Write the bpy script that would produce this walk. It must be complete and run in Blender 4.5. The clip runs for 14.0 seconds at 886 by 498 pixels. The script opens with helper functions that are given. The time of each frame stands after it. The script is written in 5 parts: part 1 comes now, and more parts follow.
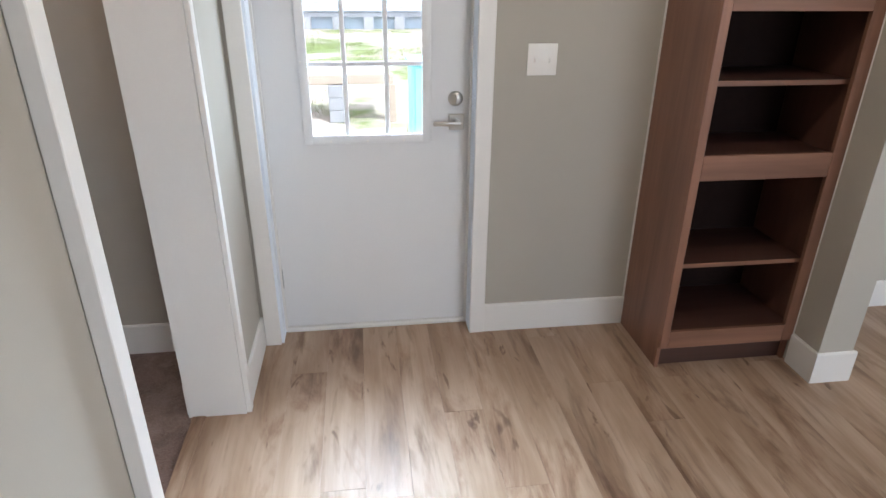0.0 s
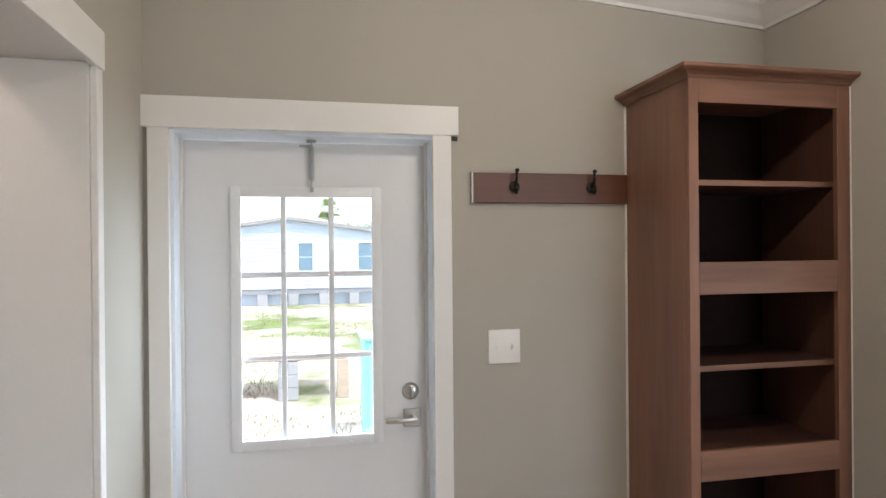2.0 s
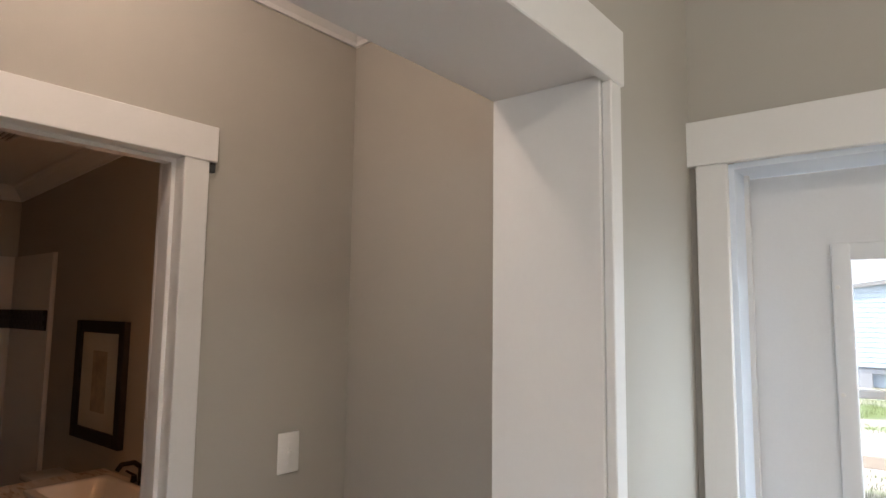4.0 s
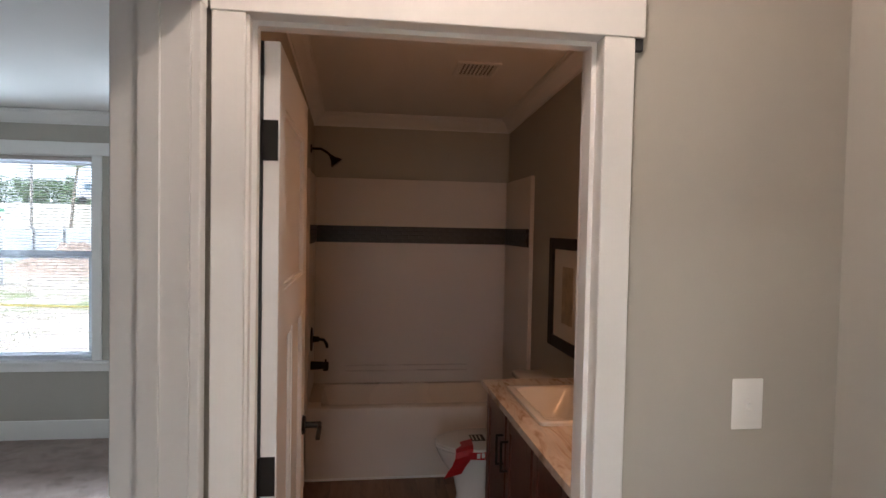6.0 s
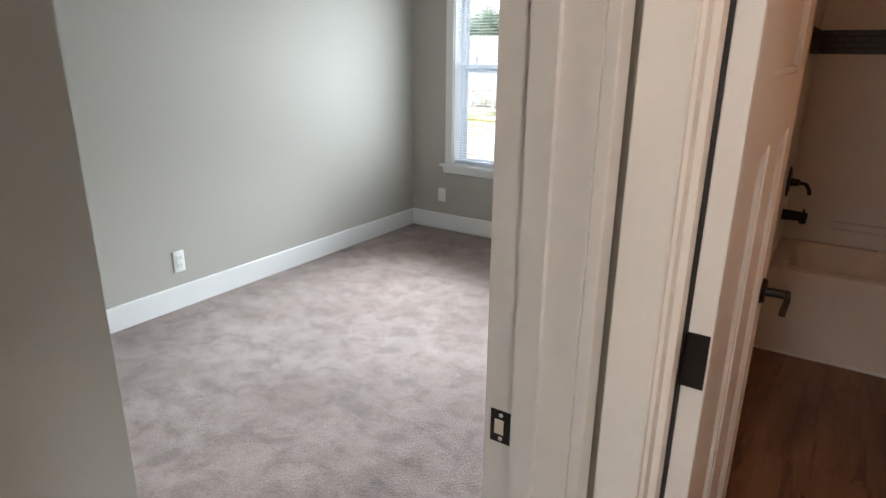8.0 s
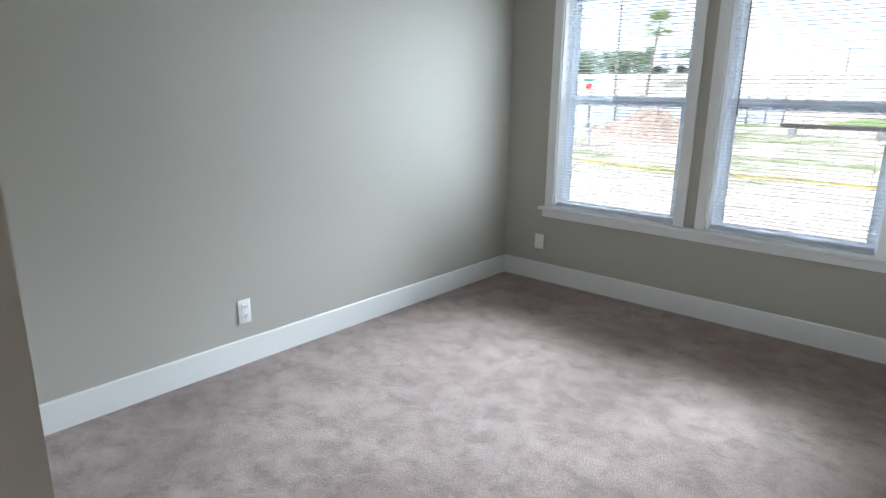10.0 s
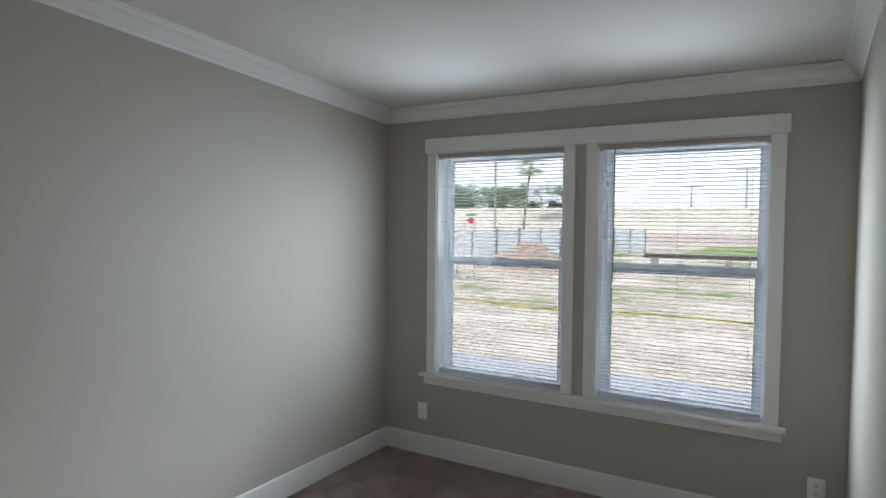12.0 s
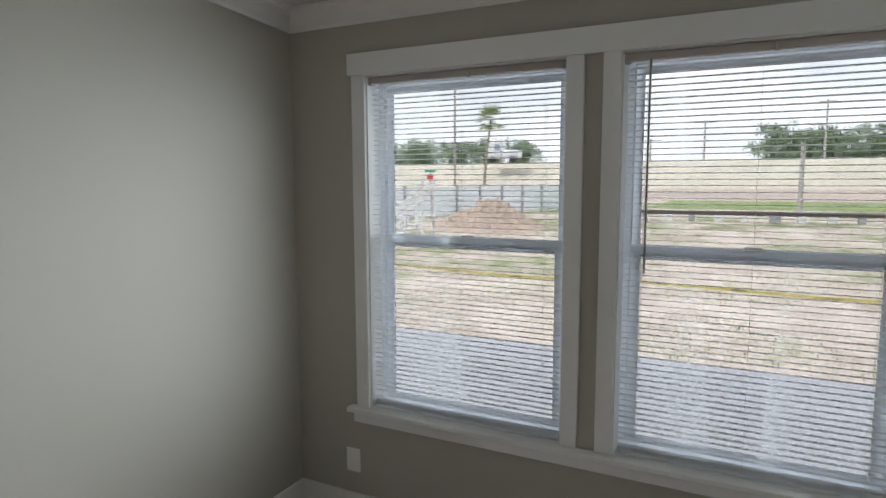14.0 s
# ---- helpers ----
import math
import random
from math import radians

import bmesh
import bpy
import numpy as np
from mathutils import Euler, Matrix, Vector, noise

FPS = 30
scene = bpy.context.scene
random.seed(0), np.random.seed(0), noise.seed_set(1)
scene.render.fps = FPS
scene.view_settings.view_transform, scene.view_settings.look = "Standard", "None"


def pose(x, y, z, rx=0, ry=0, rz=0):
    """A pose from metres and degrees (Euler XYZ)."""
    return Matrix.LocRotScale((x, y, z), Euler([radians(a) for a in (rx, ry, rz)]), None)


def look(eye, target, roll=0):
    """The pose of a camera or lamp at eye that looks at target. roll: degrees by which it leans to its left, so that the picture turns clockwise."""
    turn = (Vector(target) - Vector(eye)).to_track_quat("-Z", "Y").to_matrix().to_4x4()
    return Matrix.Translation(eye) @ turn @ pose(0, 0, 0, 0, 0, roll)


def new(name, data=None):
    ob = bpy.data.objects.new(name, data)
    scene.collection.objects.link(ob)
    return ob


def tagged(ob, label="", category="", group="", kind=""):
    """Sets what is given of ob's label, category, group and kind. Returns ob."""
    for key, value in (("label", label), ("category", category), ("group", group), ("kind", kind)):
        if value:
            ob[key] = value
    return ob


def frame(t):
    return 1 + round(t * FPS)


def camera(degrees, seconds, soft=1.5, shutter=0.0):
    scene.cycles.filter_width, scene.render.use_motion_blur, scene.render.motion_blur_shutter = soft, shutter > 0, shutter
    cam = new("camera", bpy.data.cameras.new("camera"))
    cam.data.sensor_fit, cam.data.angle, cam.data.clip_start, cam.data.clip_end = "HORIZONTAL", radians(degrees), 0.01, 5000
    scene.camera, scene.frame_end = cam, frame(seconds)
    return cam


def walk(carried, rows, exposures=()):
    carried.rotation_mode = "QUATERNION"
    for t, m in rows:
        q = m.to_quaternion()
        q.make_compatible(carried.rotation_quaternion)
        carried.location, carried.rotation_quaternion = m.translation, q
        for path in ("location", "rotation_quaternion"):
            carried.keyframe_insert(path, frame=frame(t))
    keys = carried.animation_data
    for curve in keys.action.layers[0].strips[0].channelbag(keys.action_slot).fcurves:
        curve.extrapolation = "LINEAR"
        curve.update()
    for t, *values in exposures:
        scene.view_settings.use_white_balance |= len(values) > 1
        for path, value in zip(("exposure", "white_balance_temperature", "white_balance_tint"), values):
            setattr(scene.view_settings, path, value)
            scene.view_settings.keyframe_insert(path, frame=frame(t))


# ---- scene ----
# ======== camera and walk ========
cam = camera(71.8, 14.0, soft=1.5)
PATH = [
    (0, (0.49, -2.43, 1.561), (0.733, -0.629, 0.725), 0.5),
    (0.5, (0.49, -2.428, 1.564), (0.932, -0.632, 0.804), 0.3),
    (1, (0.482, -2.37, 1.593), (1.0, -0.532, 0.999), -0.0),
    (1.5, (0.491, -2.258, 1.518), (1.021, -0.341, 1.3), -0.8),
    (2, (0.535, -2.121, 1.593), (0.948, -0.164, 1.589), -0.5),
    (2.5, (0.495, -1.979, 1.587), (0.648, 0.009, 1.738), -0.4),
    (3, (0.46, -1.802, 1.63), (0.187, 0.169, 1.829), 0.2),
    (3.5, (0.433, -1.622, 1.631), (-0.345, 0.206, 1.863), 0.4),
    (4, (0.417, -1.413, 1.661), (-0.828, 0.14, 1.863), 0.7),
    (4.2, (0.403, -1.327, 1.667), (-1.002, 0.085, 1.851), 0.9),
    (6.3, (0.129, -1.131, 1.626), (-1.863, -1.019, 1.497), 1.1),
    (6.5, (0.08, -1.123, 1.623), (-1.912, -1.128, 1.448), 1.1),
    (7, (-0.091, -1.095, 1.591), (-2.029, -1.472, 1.269), 1.2),
    (7.5, (-0.211, -1.116, 1.535), (-2.01, -1.848, 1.061), 1.0),
    (8, (-0.3, -1.192, 1.508), (-1.888, -2.242, 0.893), 0.6),
    (8.2, (-0.372, -1.236, 1.489), (-1.889, -2.36, 0.831), 0.5),
    (10.3, (-0.743, -1.668, 1.443), (-2.193, -2.977, 1.016), 0.4),
    (10.5, (-0.769, -1.654, 1.453), (-2.238, -2.979, 1.159), 0.3),
    (11, (-0.834, -1.583, 1.549), (-2.333, -2.902, 1.444), 0.2),
    (11.5, (-0.968, -1.657, 1.651), (-2.55, -2.877, 1.552), 0.4),
    (12, (-1.08, -1.809, 1.642), (-2.798, -2.83, 1.554), 0.5),
    (12.5, (-1.29, -1.92, 1.661), (-3.112, -2.732, 1.523), 0.1),
    (13, (-1.634, -2.071, 1.678), (-3.503, -2.752, 1.481), -0.0),
    (13.5, (-1.986, -2.24, 1.671), (-3.843, -2.948, 1.446), -0.2),
    (14, (-2.362, -2.434, 1.659), (-4.132, -3.337, 1.431), -0.2),
]
EXPOSURES = [(0.0, 1.0, 5740, 10), (0.8, 0.97, 5960, 10), (2.0, 0.9, 5920, 10), (3.0, 0.72, 5780, 10), (4.2, 0.90, 5950, 10), (6.3, 1.55, 5680, 10), (8.2, 1.62, 6100, 10), (10.3, 1.42, 5750, 9), (11.0, 1.05, 5900, 9), (12.5, 0.75, 6100, 9), (14.0, 0.55, 6350, 10)]
walk(cam, [(t, look(eye, aim, lean)) for t, eye, aim, lean in PATH], EXPOSURES)

# ======== world, sun and lamps ========
world = bpy.data.worlds.new("sky_world")
scene.world = world
world.use_nodes = True
wn = world.node_tree
sky = wn.nodes.new("ShaderNodeTexSky")
sky.sky_type = 'NISHITA'
sky.sun_disc = False
SUN_ELEV, SUN_ROT = 60.0, 152.0
sky.sun_elevation, sky.sun_rotation = radians(SUN_ELEV), radians(SUN_ROT)
sky.air_density, sky.dust_density = 1.2, 2.5
wc_ = wn.nodes.new("ShaderNodeTexCoord")
wm = wn.nodes.new("ShaderNodeMapping")
wm.inputs["Scale"].default_value = (1.0, 1.0, 2.6)
wz = wn.nodes.new("ShaderNodeTexNoise")
wz.inputs["Scale"].default_value, wz.inputs["Detail"].default_value = 2.2, 6.0
wr = wn.nodes.new("ShaderNodeValToRGB")
wr.color_ramp.elements[0].position, wr.color_ramp.elements[1].position = 0.38, 0.58
wr.color_ramp.elements[0].color = (0.55, 0.55, 0.55, 1)
wx = wn.nodes.new("ShaderNodeMix")
wx.data_type = 'RGBA'
wx.inputs[7].default_value = (16.5, 16.8, 17.2, 1)
wn.links.new(wc_.outputs["Generated"], wm.inputs[0])
wn.links.new(wm.outputs[0], wz.inputs["Vector"])
wn.links.new(wz.outputs[0], wr.inputs[0])
wn.links.new(wr.outputs[0], wx.inputs[0])
wn.links.new(sky.outputs[0], wx.inputs[6])
wn.links.new(wx.outputs[2], wn.nodes["Background"].inputs[0])
wn.nodes["Background"].inputs[1].default_value = 0.15

sun_data = bpy.data.lights.new("sun", 'SUN')
sun_data.energy, sun_data.angle, sun_data.color = 4.6, radians(3.0), (1.0, 0.96, 0.9)
sun = new("sun", sun_data)
sun.matrix_world = look((4 * math.sin(radians(SUN_ROT)), 4 * math.cos(radians(SUN_ROT)), 4 * math.tan(radians(SUN_ELEV))), (0, 0, 0))


def area_lamp(name, eye, target, sx, sy, watts, colour=(1, 1, 1), spread=180):
    d = bpy.data.lights.new(name, 'AREA')
    d.shape, d.size, d.size_y, d.energy, d.color = 'RECTANGLE', sx, sy, watts, colour
    d.spread = radians(spread)
    ob = new(name, d)
    ob.matrix_world = look(eye, target)
    return ob


# sky light in the window openings: towards the long wall, the floor, the ceiling and the near wall
COOL = (0.86, 0.96, 1.0)
area_lamp("window_light", (-4.64, -3.547, 1.36), (-4.08, -4.43, 1.28), 0.75, 1.40, 2.1, COOL, 84)
area_lamp("window_light", (-4.66, -3.547, 1.36), (-3.66, -3.95, 1.26), 0.85, 1.45, 1.6, COOL, 70)
area_lamp("window_light", (-4.50, -2.432, 1.36), (-3.60, -3.50, 1.26), 0.70, 1.45, 2.4, COOL, 76)
area_lamp("window_light", (-4.50, -2.432, 1.36), (-3.90, -1.232, 1.26), 0.50, 1.45, 3.2, COOL, 80)
for wy in (-3.547, -2.432):
    area_lamp("window_light", (-4.53, wy, 0.95), (-3.53, wy, 0.505), 0.85, 0.5, 7.0, COOL, 58)
    area_lamp("window_light", (-4.50, wy, 1.86), (-3.50, wy, 2.70), 0.85, 0.42, 0.75, COOL, 80)
# sky light through the glass of the entry door: onto the floor and onto the wall beside it
area_lamp("door_light", (0.514, 0.085, 1.35), (0.514, -0.915, 0.60), 0.44, 0.82, 8.5, COOL, 76)
area_lamp("door_light", (0.514, 0.085, 1.35), (-0.486, -0.365, 1.20), 0.40, 0.82, 0.9, COOL, 84)
# globe lamp under the hall ceiling
hall_lamp = bpy.data.lights.new("hall_ceiling_lamp", 'POINT')
hall_lamp.energy, hall_lamp.shadow_soft_size, hall_lamp.color = 5.4, 0.05, (1.0, 0.75, 0.58)
new("hall_ceiling_lamp", hall_lamp).location = (-0.577, -0.95, 2.64)
# recessed ceiling lamp of the entry room and the lamp over the vanity
entry_lamp = bpy.data.lights.new("entry_ceiling_lamp", 'POINT')
entry_lamp.energy, entry_lamp.shadow_soft_size, entry_lamp.color = 9.8, 0.05, (1.0, 0.83, 0.64)
new("entry_ceiling_lamp", entry_lamp).location = (1.30, -1.30, 2.50)
vanity_lamp = bpy.data.lights.new("vanity_wall_lamp", 'POINT')
vanity_lamp.energy, vanity_lamp.shadow_soft_size, vanity_lamp.color = 2.3, 0.06, (1.0, 0.43, 0.17)
new("vanity_wall_lamp", vanity_lamp).location = (-1.88, -0.15, 1.58)
# added fill lamps in unseen openings: kitchen end behind the walker, and east wall
area_lamp("window_light", (3.3, -6.05, 1.5), (3.0, 0, 1.2), 2.6, 1.2, 21, (0.88, 0.95, 1.0))
area_lamp("window_light", (5.05, -1.9, 1.5), (0, -1.2, 1.3), 1.6, 1.1, 4.0, (1.0, 0.84, 0.62))

# ======== materials ========
def nodes_of(name):
    m = bpy.data.materials.new(name)
    m.use_nodes = True
    return m, m.node_tree, m.node_tree.nodes["Principled BSDF"]


def tex(nt, scale, detail=4.0, rough=0.6, stretch=(1, 1, 1), coord="Object"):
    tc = nt.nodes.new("ShaderNodeTexCoord")
    mp = nt.nodes.new("ShaderNodeMapping")
    mp.inputs["Scale"].default_value = stretch
    nz = nt.nodes.new("ShaderNodeTexNoise")
    nz.inputs["Scale"].default_value, nz.inputs["Detail"].default_value, nz.inputs["Roughness"].default_value = scale, detail, rough
    nt.links.new(tc.outputs[coord], mp.inputs[0])
    nt.links.new(mp.outputs[0], nz.inputs["Vector"])
    return nz


def ramp(nt, src, stops):
    r = nt.nodes.new("ShaderNodeValToRGB")
    while len(r.color_ramp.elements) < len(stops):
        r.color_ramp.elements.new(0.5)
    for e, (p, c) in zip(r.color_ramp.elements, stops):
        e.position, e.color = p, (*c, 1)
    nt.links.new(src, r.inputs[0])
    return r


def mixed(nt, a, b, fac, mode='MIX'):
    m = nt.nodes.new("ShaderNodeMix")
    m.data_type, m.blend_type = 'RGBA', mode
    for sock, val in ((m.inputs[0], fac), (m.inputs[6], a), (m.inputs[7], b)):
        if isinstance(val, (int, float)):
            sock.default_value = val
        elif isinstance(val, tuple):
            sock.default_value = (*val, 1)
        else:
            nt.links.new(val, sock)
    return m.outputs[2]


def bumped(nt, bsdf, src, strength, distance):
    b = nt.nodes.new("ShaderNodeBump")
    b.inputs["Strength"].default_value, b.inputs["Distance"].default_value = strength, distance
    nt.links.new(src, b.inputs["Height"])
    nt.links.new(b.outputs[0], bsdf.inputs["Normal"])


def scaled(c, k):
    ks = k if isinstance(k, tuple) else (k, k, k)
    return tuple(min(1.0, v * w) for v, w in zip(c, ks))


def surface(name, colour, rough=0.5, metal=0.0, vary=0.06, big=1.3, fine=60, bump=0.0, dist=0.002, stretch=(1, 1, 1), spec=0.5, coat=0.0):
    """A plain coloured surface with broad and fine variation and a little relief."""
    m, nt, b = nodes_of(name)
    n1, n2 = tex(nt, big, 3, 0.5, stretch), tex(nt, fine, 3, 0.6, stretch)
    c1 = ramp(nt, n1.outputs[0], [(0.3, scaled(colour, 1 - vary)), (0.7, scaled(colour, 1 + vary))])
    c2 = ramp(nt, n2.outputs[0], [(0.3, (1 - vary,) * 3), (0.7, (1.0,) * 3)])
    nt.links.new(mixed(nt, c1.outputs[0], c2.outputs[0], 1.0, 'MULTIPLY'), b.inputs["Base Color"])
    rr = nt.nodes.new("ShaderNodeMapRange")
    rr.inputs[3].default_value, rr.inputs[4].default_value = max(0.02, rough - 0.07), min(1, rough + 0.07)
    nt.links.new(n1.outputs[0], rr.inputs[0])
    nt.links.new(rr.outputs[0], b.inputs["Roughness"])
    b.inputs["Metallic"].default_value = metal
    b.inputs["Specular IOR Level"].default_value = spec
    b.inputs["Coat Weight"].default_value = coat
    if bump:
        bumped(nt, b, n2.outputs[0], bump, dist)
    return m


def wood(name, dark, light, along, rough=0.4, grain=14, per_piece=0.0, bump=0.15):
    """Wood with long grain along an axis (0, 1 or 2), varied piece by piece."""
    m, nt, b = nodes_of(name)
    st = [1.0, 1.0, 1.0]
    st[along] = 0.07
    tc = nt.nodes.new("ShaderNodeTexCoord")
    oi = nt.nodes.new("ShaderNodeObjectInfo")
    mul = nt.nodes.new("ShaderNodeMath")
    mul.operation = 'MULTIPLY'
    mul.inputs[1].default_value = 37.0 if per_piece else 0.0
    nt.links.new(oi.outputs["Random"], mul.inputs[0])
    outs = []
    for sc, det, dis in ((grain, 6, 0.6), (grain * 6, 3, 0.0), (grain * 0.22, 3, 1.5)):
        mp = nt.nodes.new("ShaderNodeMapping")
        mp.inputs["Scale"].default_value = st if sc != grain * 0.22 else [min(1, v * 4) for v in st]
        nt.links.new(tc.outputs["Object"], mp.inputs[0])
        nz = nt.nodes.new("ShaderNodeTexNoise")
        nz.noise_dimensions = '4D'
        nz.inputs["Scale"].default_value, nz.inputs["Detail"].default_value, nz.inputs["Distortion"].default_value = sc, det, dis
        nt.links.new(mp.outputs[0], nz.inputs["Vector"])
        nt.links.new(mul.outputs[0], nz.inputs["W"])
        outs.append(nz.outputs[0])
    mid = tuple((a + c) / 2 for a, c in zip(dark, light))
    base = ramp(nt, outs[0], [(0.32, dark), (0.48, mid), (0.66, light)])
    fine = ramp(nt, outs[1], [(0.3, (0.84,) * 3), (0.65, (1.0,) * 3)])
    blot = ramp(nt, outs[2], [(0.36, (0.50, 0.44, 0.40)), (0.47, (1.0, 1.0, 1.0))])
    c = mixed(nt, base.outputs[0], fine.outputs[0], 1.0, 'MULTIPLY')
    c = mixed(nt, c, blot.outputs[0], 0.55 if per_piece else 0.35, 'MULTIPLY')
    if per_piece:
        kn = tex(nt, 5.5, 5, 0.7, [0.16 if k == along else 1.0 for k in range(3)])
        kn.noise_dimensions = '4D'
        nt.links.new(mul.outputs[0], kn.inputs["W"])
        knots = ramp(nt, kn.outputs[0], [(0.60, (1.0, 1.0, 1.0)), (0.70, (0.42, 0.36, 0.32))])
        c = mixed(nt, c, knots.outputs[0], 0.85, 'MULTIPLY')
    if per_piece:
        k = nt.nodes.new("ShaderNodeMapRange")
        k.inputs[3].default_value, k.inputs[4].default_value = 1 - per_piece, 1 + per_piece * 0.5
        nt.links.new(oi.outputs["Random"], k.inputs[0])
        hsv = nt.nodes.new("ShaderNodeHueSaturation")
        nt.links.new(k.outputs[0], hsv.inputs["Value"])
        nt.links.new(c, hsv.inputs["Color"])
        c = hsv.outputs[0]
    nt.links.new(c, b.inputs["Base Color"])
    b.inputs["Roughness"].default_value = rough
    bumped(nt, b, outs[1], bump, 0.001)
    return m


M_WALL = surface("greige_wall_paint", (0.455, 0.43, 0.38), 0.75, vary=0.02, big=0.8, fine=260, bump=0.12, dist=0.001, spec=0.3)
M_CEIL = surface("ceiling_paint", (0.78, 0.77, 0.75), 0.85, vary=0.015, fine=180, bump=0.25, dist=0.002, spec=0.2)
M_TRIM = surface("white_trim_paint", (0.80, 0.79, 0.77), 0.35, vary=0.015, fine=90, bump=0.04, dist=0.001)
M_DOORW = surface("white_door_paint", (0.78, 0.78, 0.78), 0.38, vary=0.015, fine=120, bump=0.06, dist=0.001)
M_ENTRYW = surface("cool_white_door_paint", (0.78, 0.785, 0.795), 0.40, vary=0.02, fine=160, bump=0.08, dist=0.001)
# jamb colour is bluer than the door and the casing
M_ENTRYJ = surface("bluish_white_jamb", (0.78, 0.84, 0.92), 0.35, vary=0.015, fine=90, bump=0.04, dist=0.001)
M_VINYL = surface("white_vinyl", (0.82, 0.83, 0.84), 0.3, vary=0.01)
M_PLATE = surface("white_plastic_plate", (0.86, 0.85, 0.82), 0.3, vary=0.008)
M_SLOT = surface("dark_slot", (0.03, 0.03, 0.03), 0.6)
M_BLACK = surface("oil_rubbed_bronze", (0.018, 0.014, 0.012), 0.38, metal=0.6, vary=0.15, fine=40)
M_NICKEL = surface("brushed_nickel", (0.55, 0.53, 0.50), 0.32, metal=1.0, vary=0.05, fine=200)
M_ZINC = surface("zinc_steel", (0.45, 0.46, 0.47), 0.4, metal=1.0, vary=0.06)
M_CAB = wood("brown_cabinet_wood", (0.180, 0.086, 0.053), (0.265, 0.130, 0.081), 2, 0.42, 10)
M_RAILWOOD = wood("dark_rail_wood", (0.095, 0.032, 0.015), (0.14, 0.052, 0.026), 0, 0.42, 10)
M_CABH = wood("brown_shelf_wood", (0.180, 0.086, 0.053), (0.265, 0.130, 0.081), 0, 0.42, 10)
# near-black back: the shade inside the cabinet is put into the colour
M_CABIN = surface("shaded_cabinet_back", (0.020, 0.010, 0.008), 0.85, vary=0.15, fine=30, spec=0.15)
# cabinet wood darkened for the shade on inner sides, shelves and toe kick
M_LINING = wood("shaded_lining_wood", (0.085, 0.036, 0.022), (0.125, 0.056, 0.036), 2, 0.6, 10)
M_SHELF = wood("shaded_shelf_wood", (0.055, 0.024, 0.017), (0.085, 0.038, 0.027), 0, 0.5, 10)


def plank_material(name, k, along, rough):
    """Printed oak plank: broad tan and brown drift, dark knot streaks and fine grain, shifted plank by plank."""
    m, nt, b = nodes_of(name)
    oi = nt.nodes.new("ShaderNodeObjectInfo")
    mul = nt.nodes.new("ShaderNodeMath")
    mul.operation = 'MULTIPLY'
    mul.inputs[1].default_value = 41.0
    nt.links.new(oi.outputs["Random"], mul.inputs[0])

    def grain(scale, long, detail, rgh, distort):
        nz = tex(nt, scale, detail, rgh, [long if a == along else 1.0 for a in range(3)])
        nz.noise_dimensions = '4D'
        nz.inputs["Distortion"].default_value = distort
        nt.links.new(mul.outputs[0], nz.inputs["W"])
        return nz.outputs[0]

    drift = ramp(nt, grain(7.0, 0.13, 4, 0.55, 0.6), [(0.30, scaled((0.22, 0.140, 0.090), k)), (0.42, scaled((0.37, 0.260, 0.178), k)), (0.53, scaled((0.46, 0.345, 0.255), k)), (0.68, scaled((0.52, 0.400, 0.300), k))])
    streak_h = grain(5.5, 0.20, 6, 0.66, 1.0)
    streak = ramp(nt, streak_h, [(0.51, (1, 1, 1)), (0.59, (0.74, 0.66, 0.61)), (0.70, (0.38, 0.30, 0.25))])
    knots = ramp(nt, grain(9.0, 0.17, 4, 0.60, 0.8), [(0.57, (1, 1, 1)), (0.70, (0.36, 0.29, 0.24))])
    specks = ramp(nt, grain(12.0, 0.28, 3, 0.6, 1.1), [(0.63, (1, 1, 1)), (0.69, (0.40, 0.32, 0.27))])
    fine_h = grain(70.0, 0.05, 3, 0.6, 0.0)
    fine = ramp(nt, fine_h, [(0.30, (0.87, 0.85, 0.83)), (0.62, (1, 1, 1))])
    c = drift.outputs[0]
    for layer, f in ((streak, 0.95), (knots, 0.8), (specks, 0.85), (fine, 1.0)):
        c = mixed(nt, c, layer.outputs[0], f, 'MULTIPLY')
    nt.links.new(c, b.inputs["Base Color"])
    rr = nt.nodes.new("ShaderNodeMapRange")
    rr.inputs[3].default_value, rr.inputs[4].default_value = rough - 0.05, rough + 0.12
    nt.links.new(fine_h, rr.inputs[0])
    nt.links.new(rr.outputs[0], b.inputs["Roughness"])
    bumped(nt, b, fine_h, 0.08, 0.001)
    return m


M_PLANK = plank_material("vinyl_plank", (0.93, 0.885, 0.85), 1, 0.38)
# same plank, darker and redder: dim warm bathroom light put into the colour
M_PLANKX = plank_material("dim_bath_vinyl_plank", (0.58, 0.44, 0.36), 0, 0.36)
M_SUBFLOOR = surface("floor_joint", (0.07, 0.045, 0.03), 0.8)
M_VANITY = wood("cherry_vanity_wood", (0.075, 0.022, 0.014), (0.12, 0.038, 0.024), 2, 0.35, 10)
M_ACRYLIC = surface("white_acrylic_surround", (0.72, 0.665, 0.61), 0.40, vary=0.01, big=2)
M_TUB = surface("glossy_white_tub", (0.68, 0.625, 0.57), 0.26, vary=0.01, big=2)
M_CERAMIC = surface("white_ceramic", (0.82, 0.81, 0.79), 0.1, vary=0.006)
M_GLASSF = surface("slate_accent_tile", (0.022, 0.018, 0.016), 0.4, vary=0.3, big=9, fine=40)
M_GROUT = surface("dark_grout", (0.04, 0.036, 0.032), 0.8)
M_RED = surface("red_plastic_ribbon", (0.62, 0.02, 0.03), 0.35, vary=0.05)
M_MAT = surface("cream_mount_board", (0.72, 0.68, 0.58), 0.8, vary=0.02)
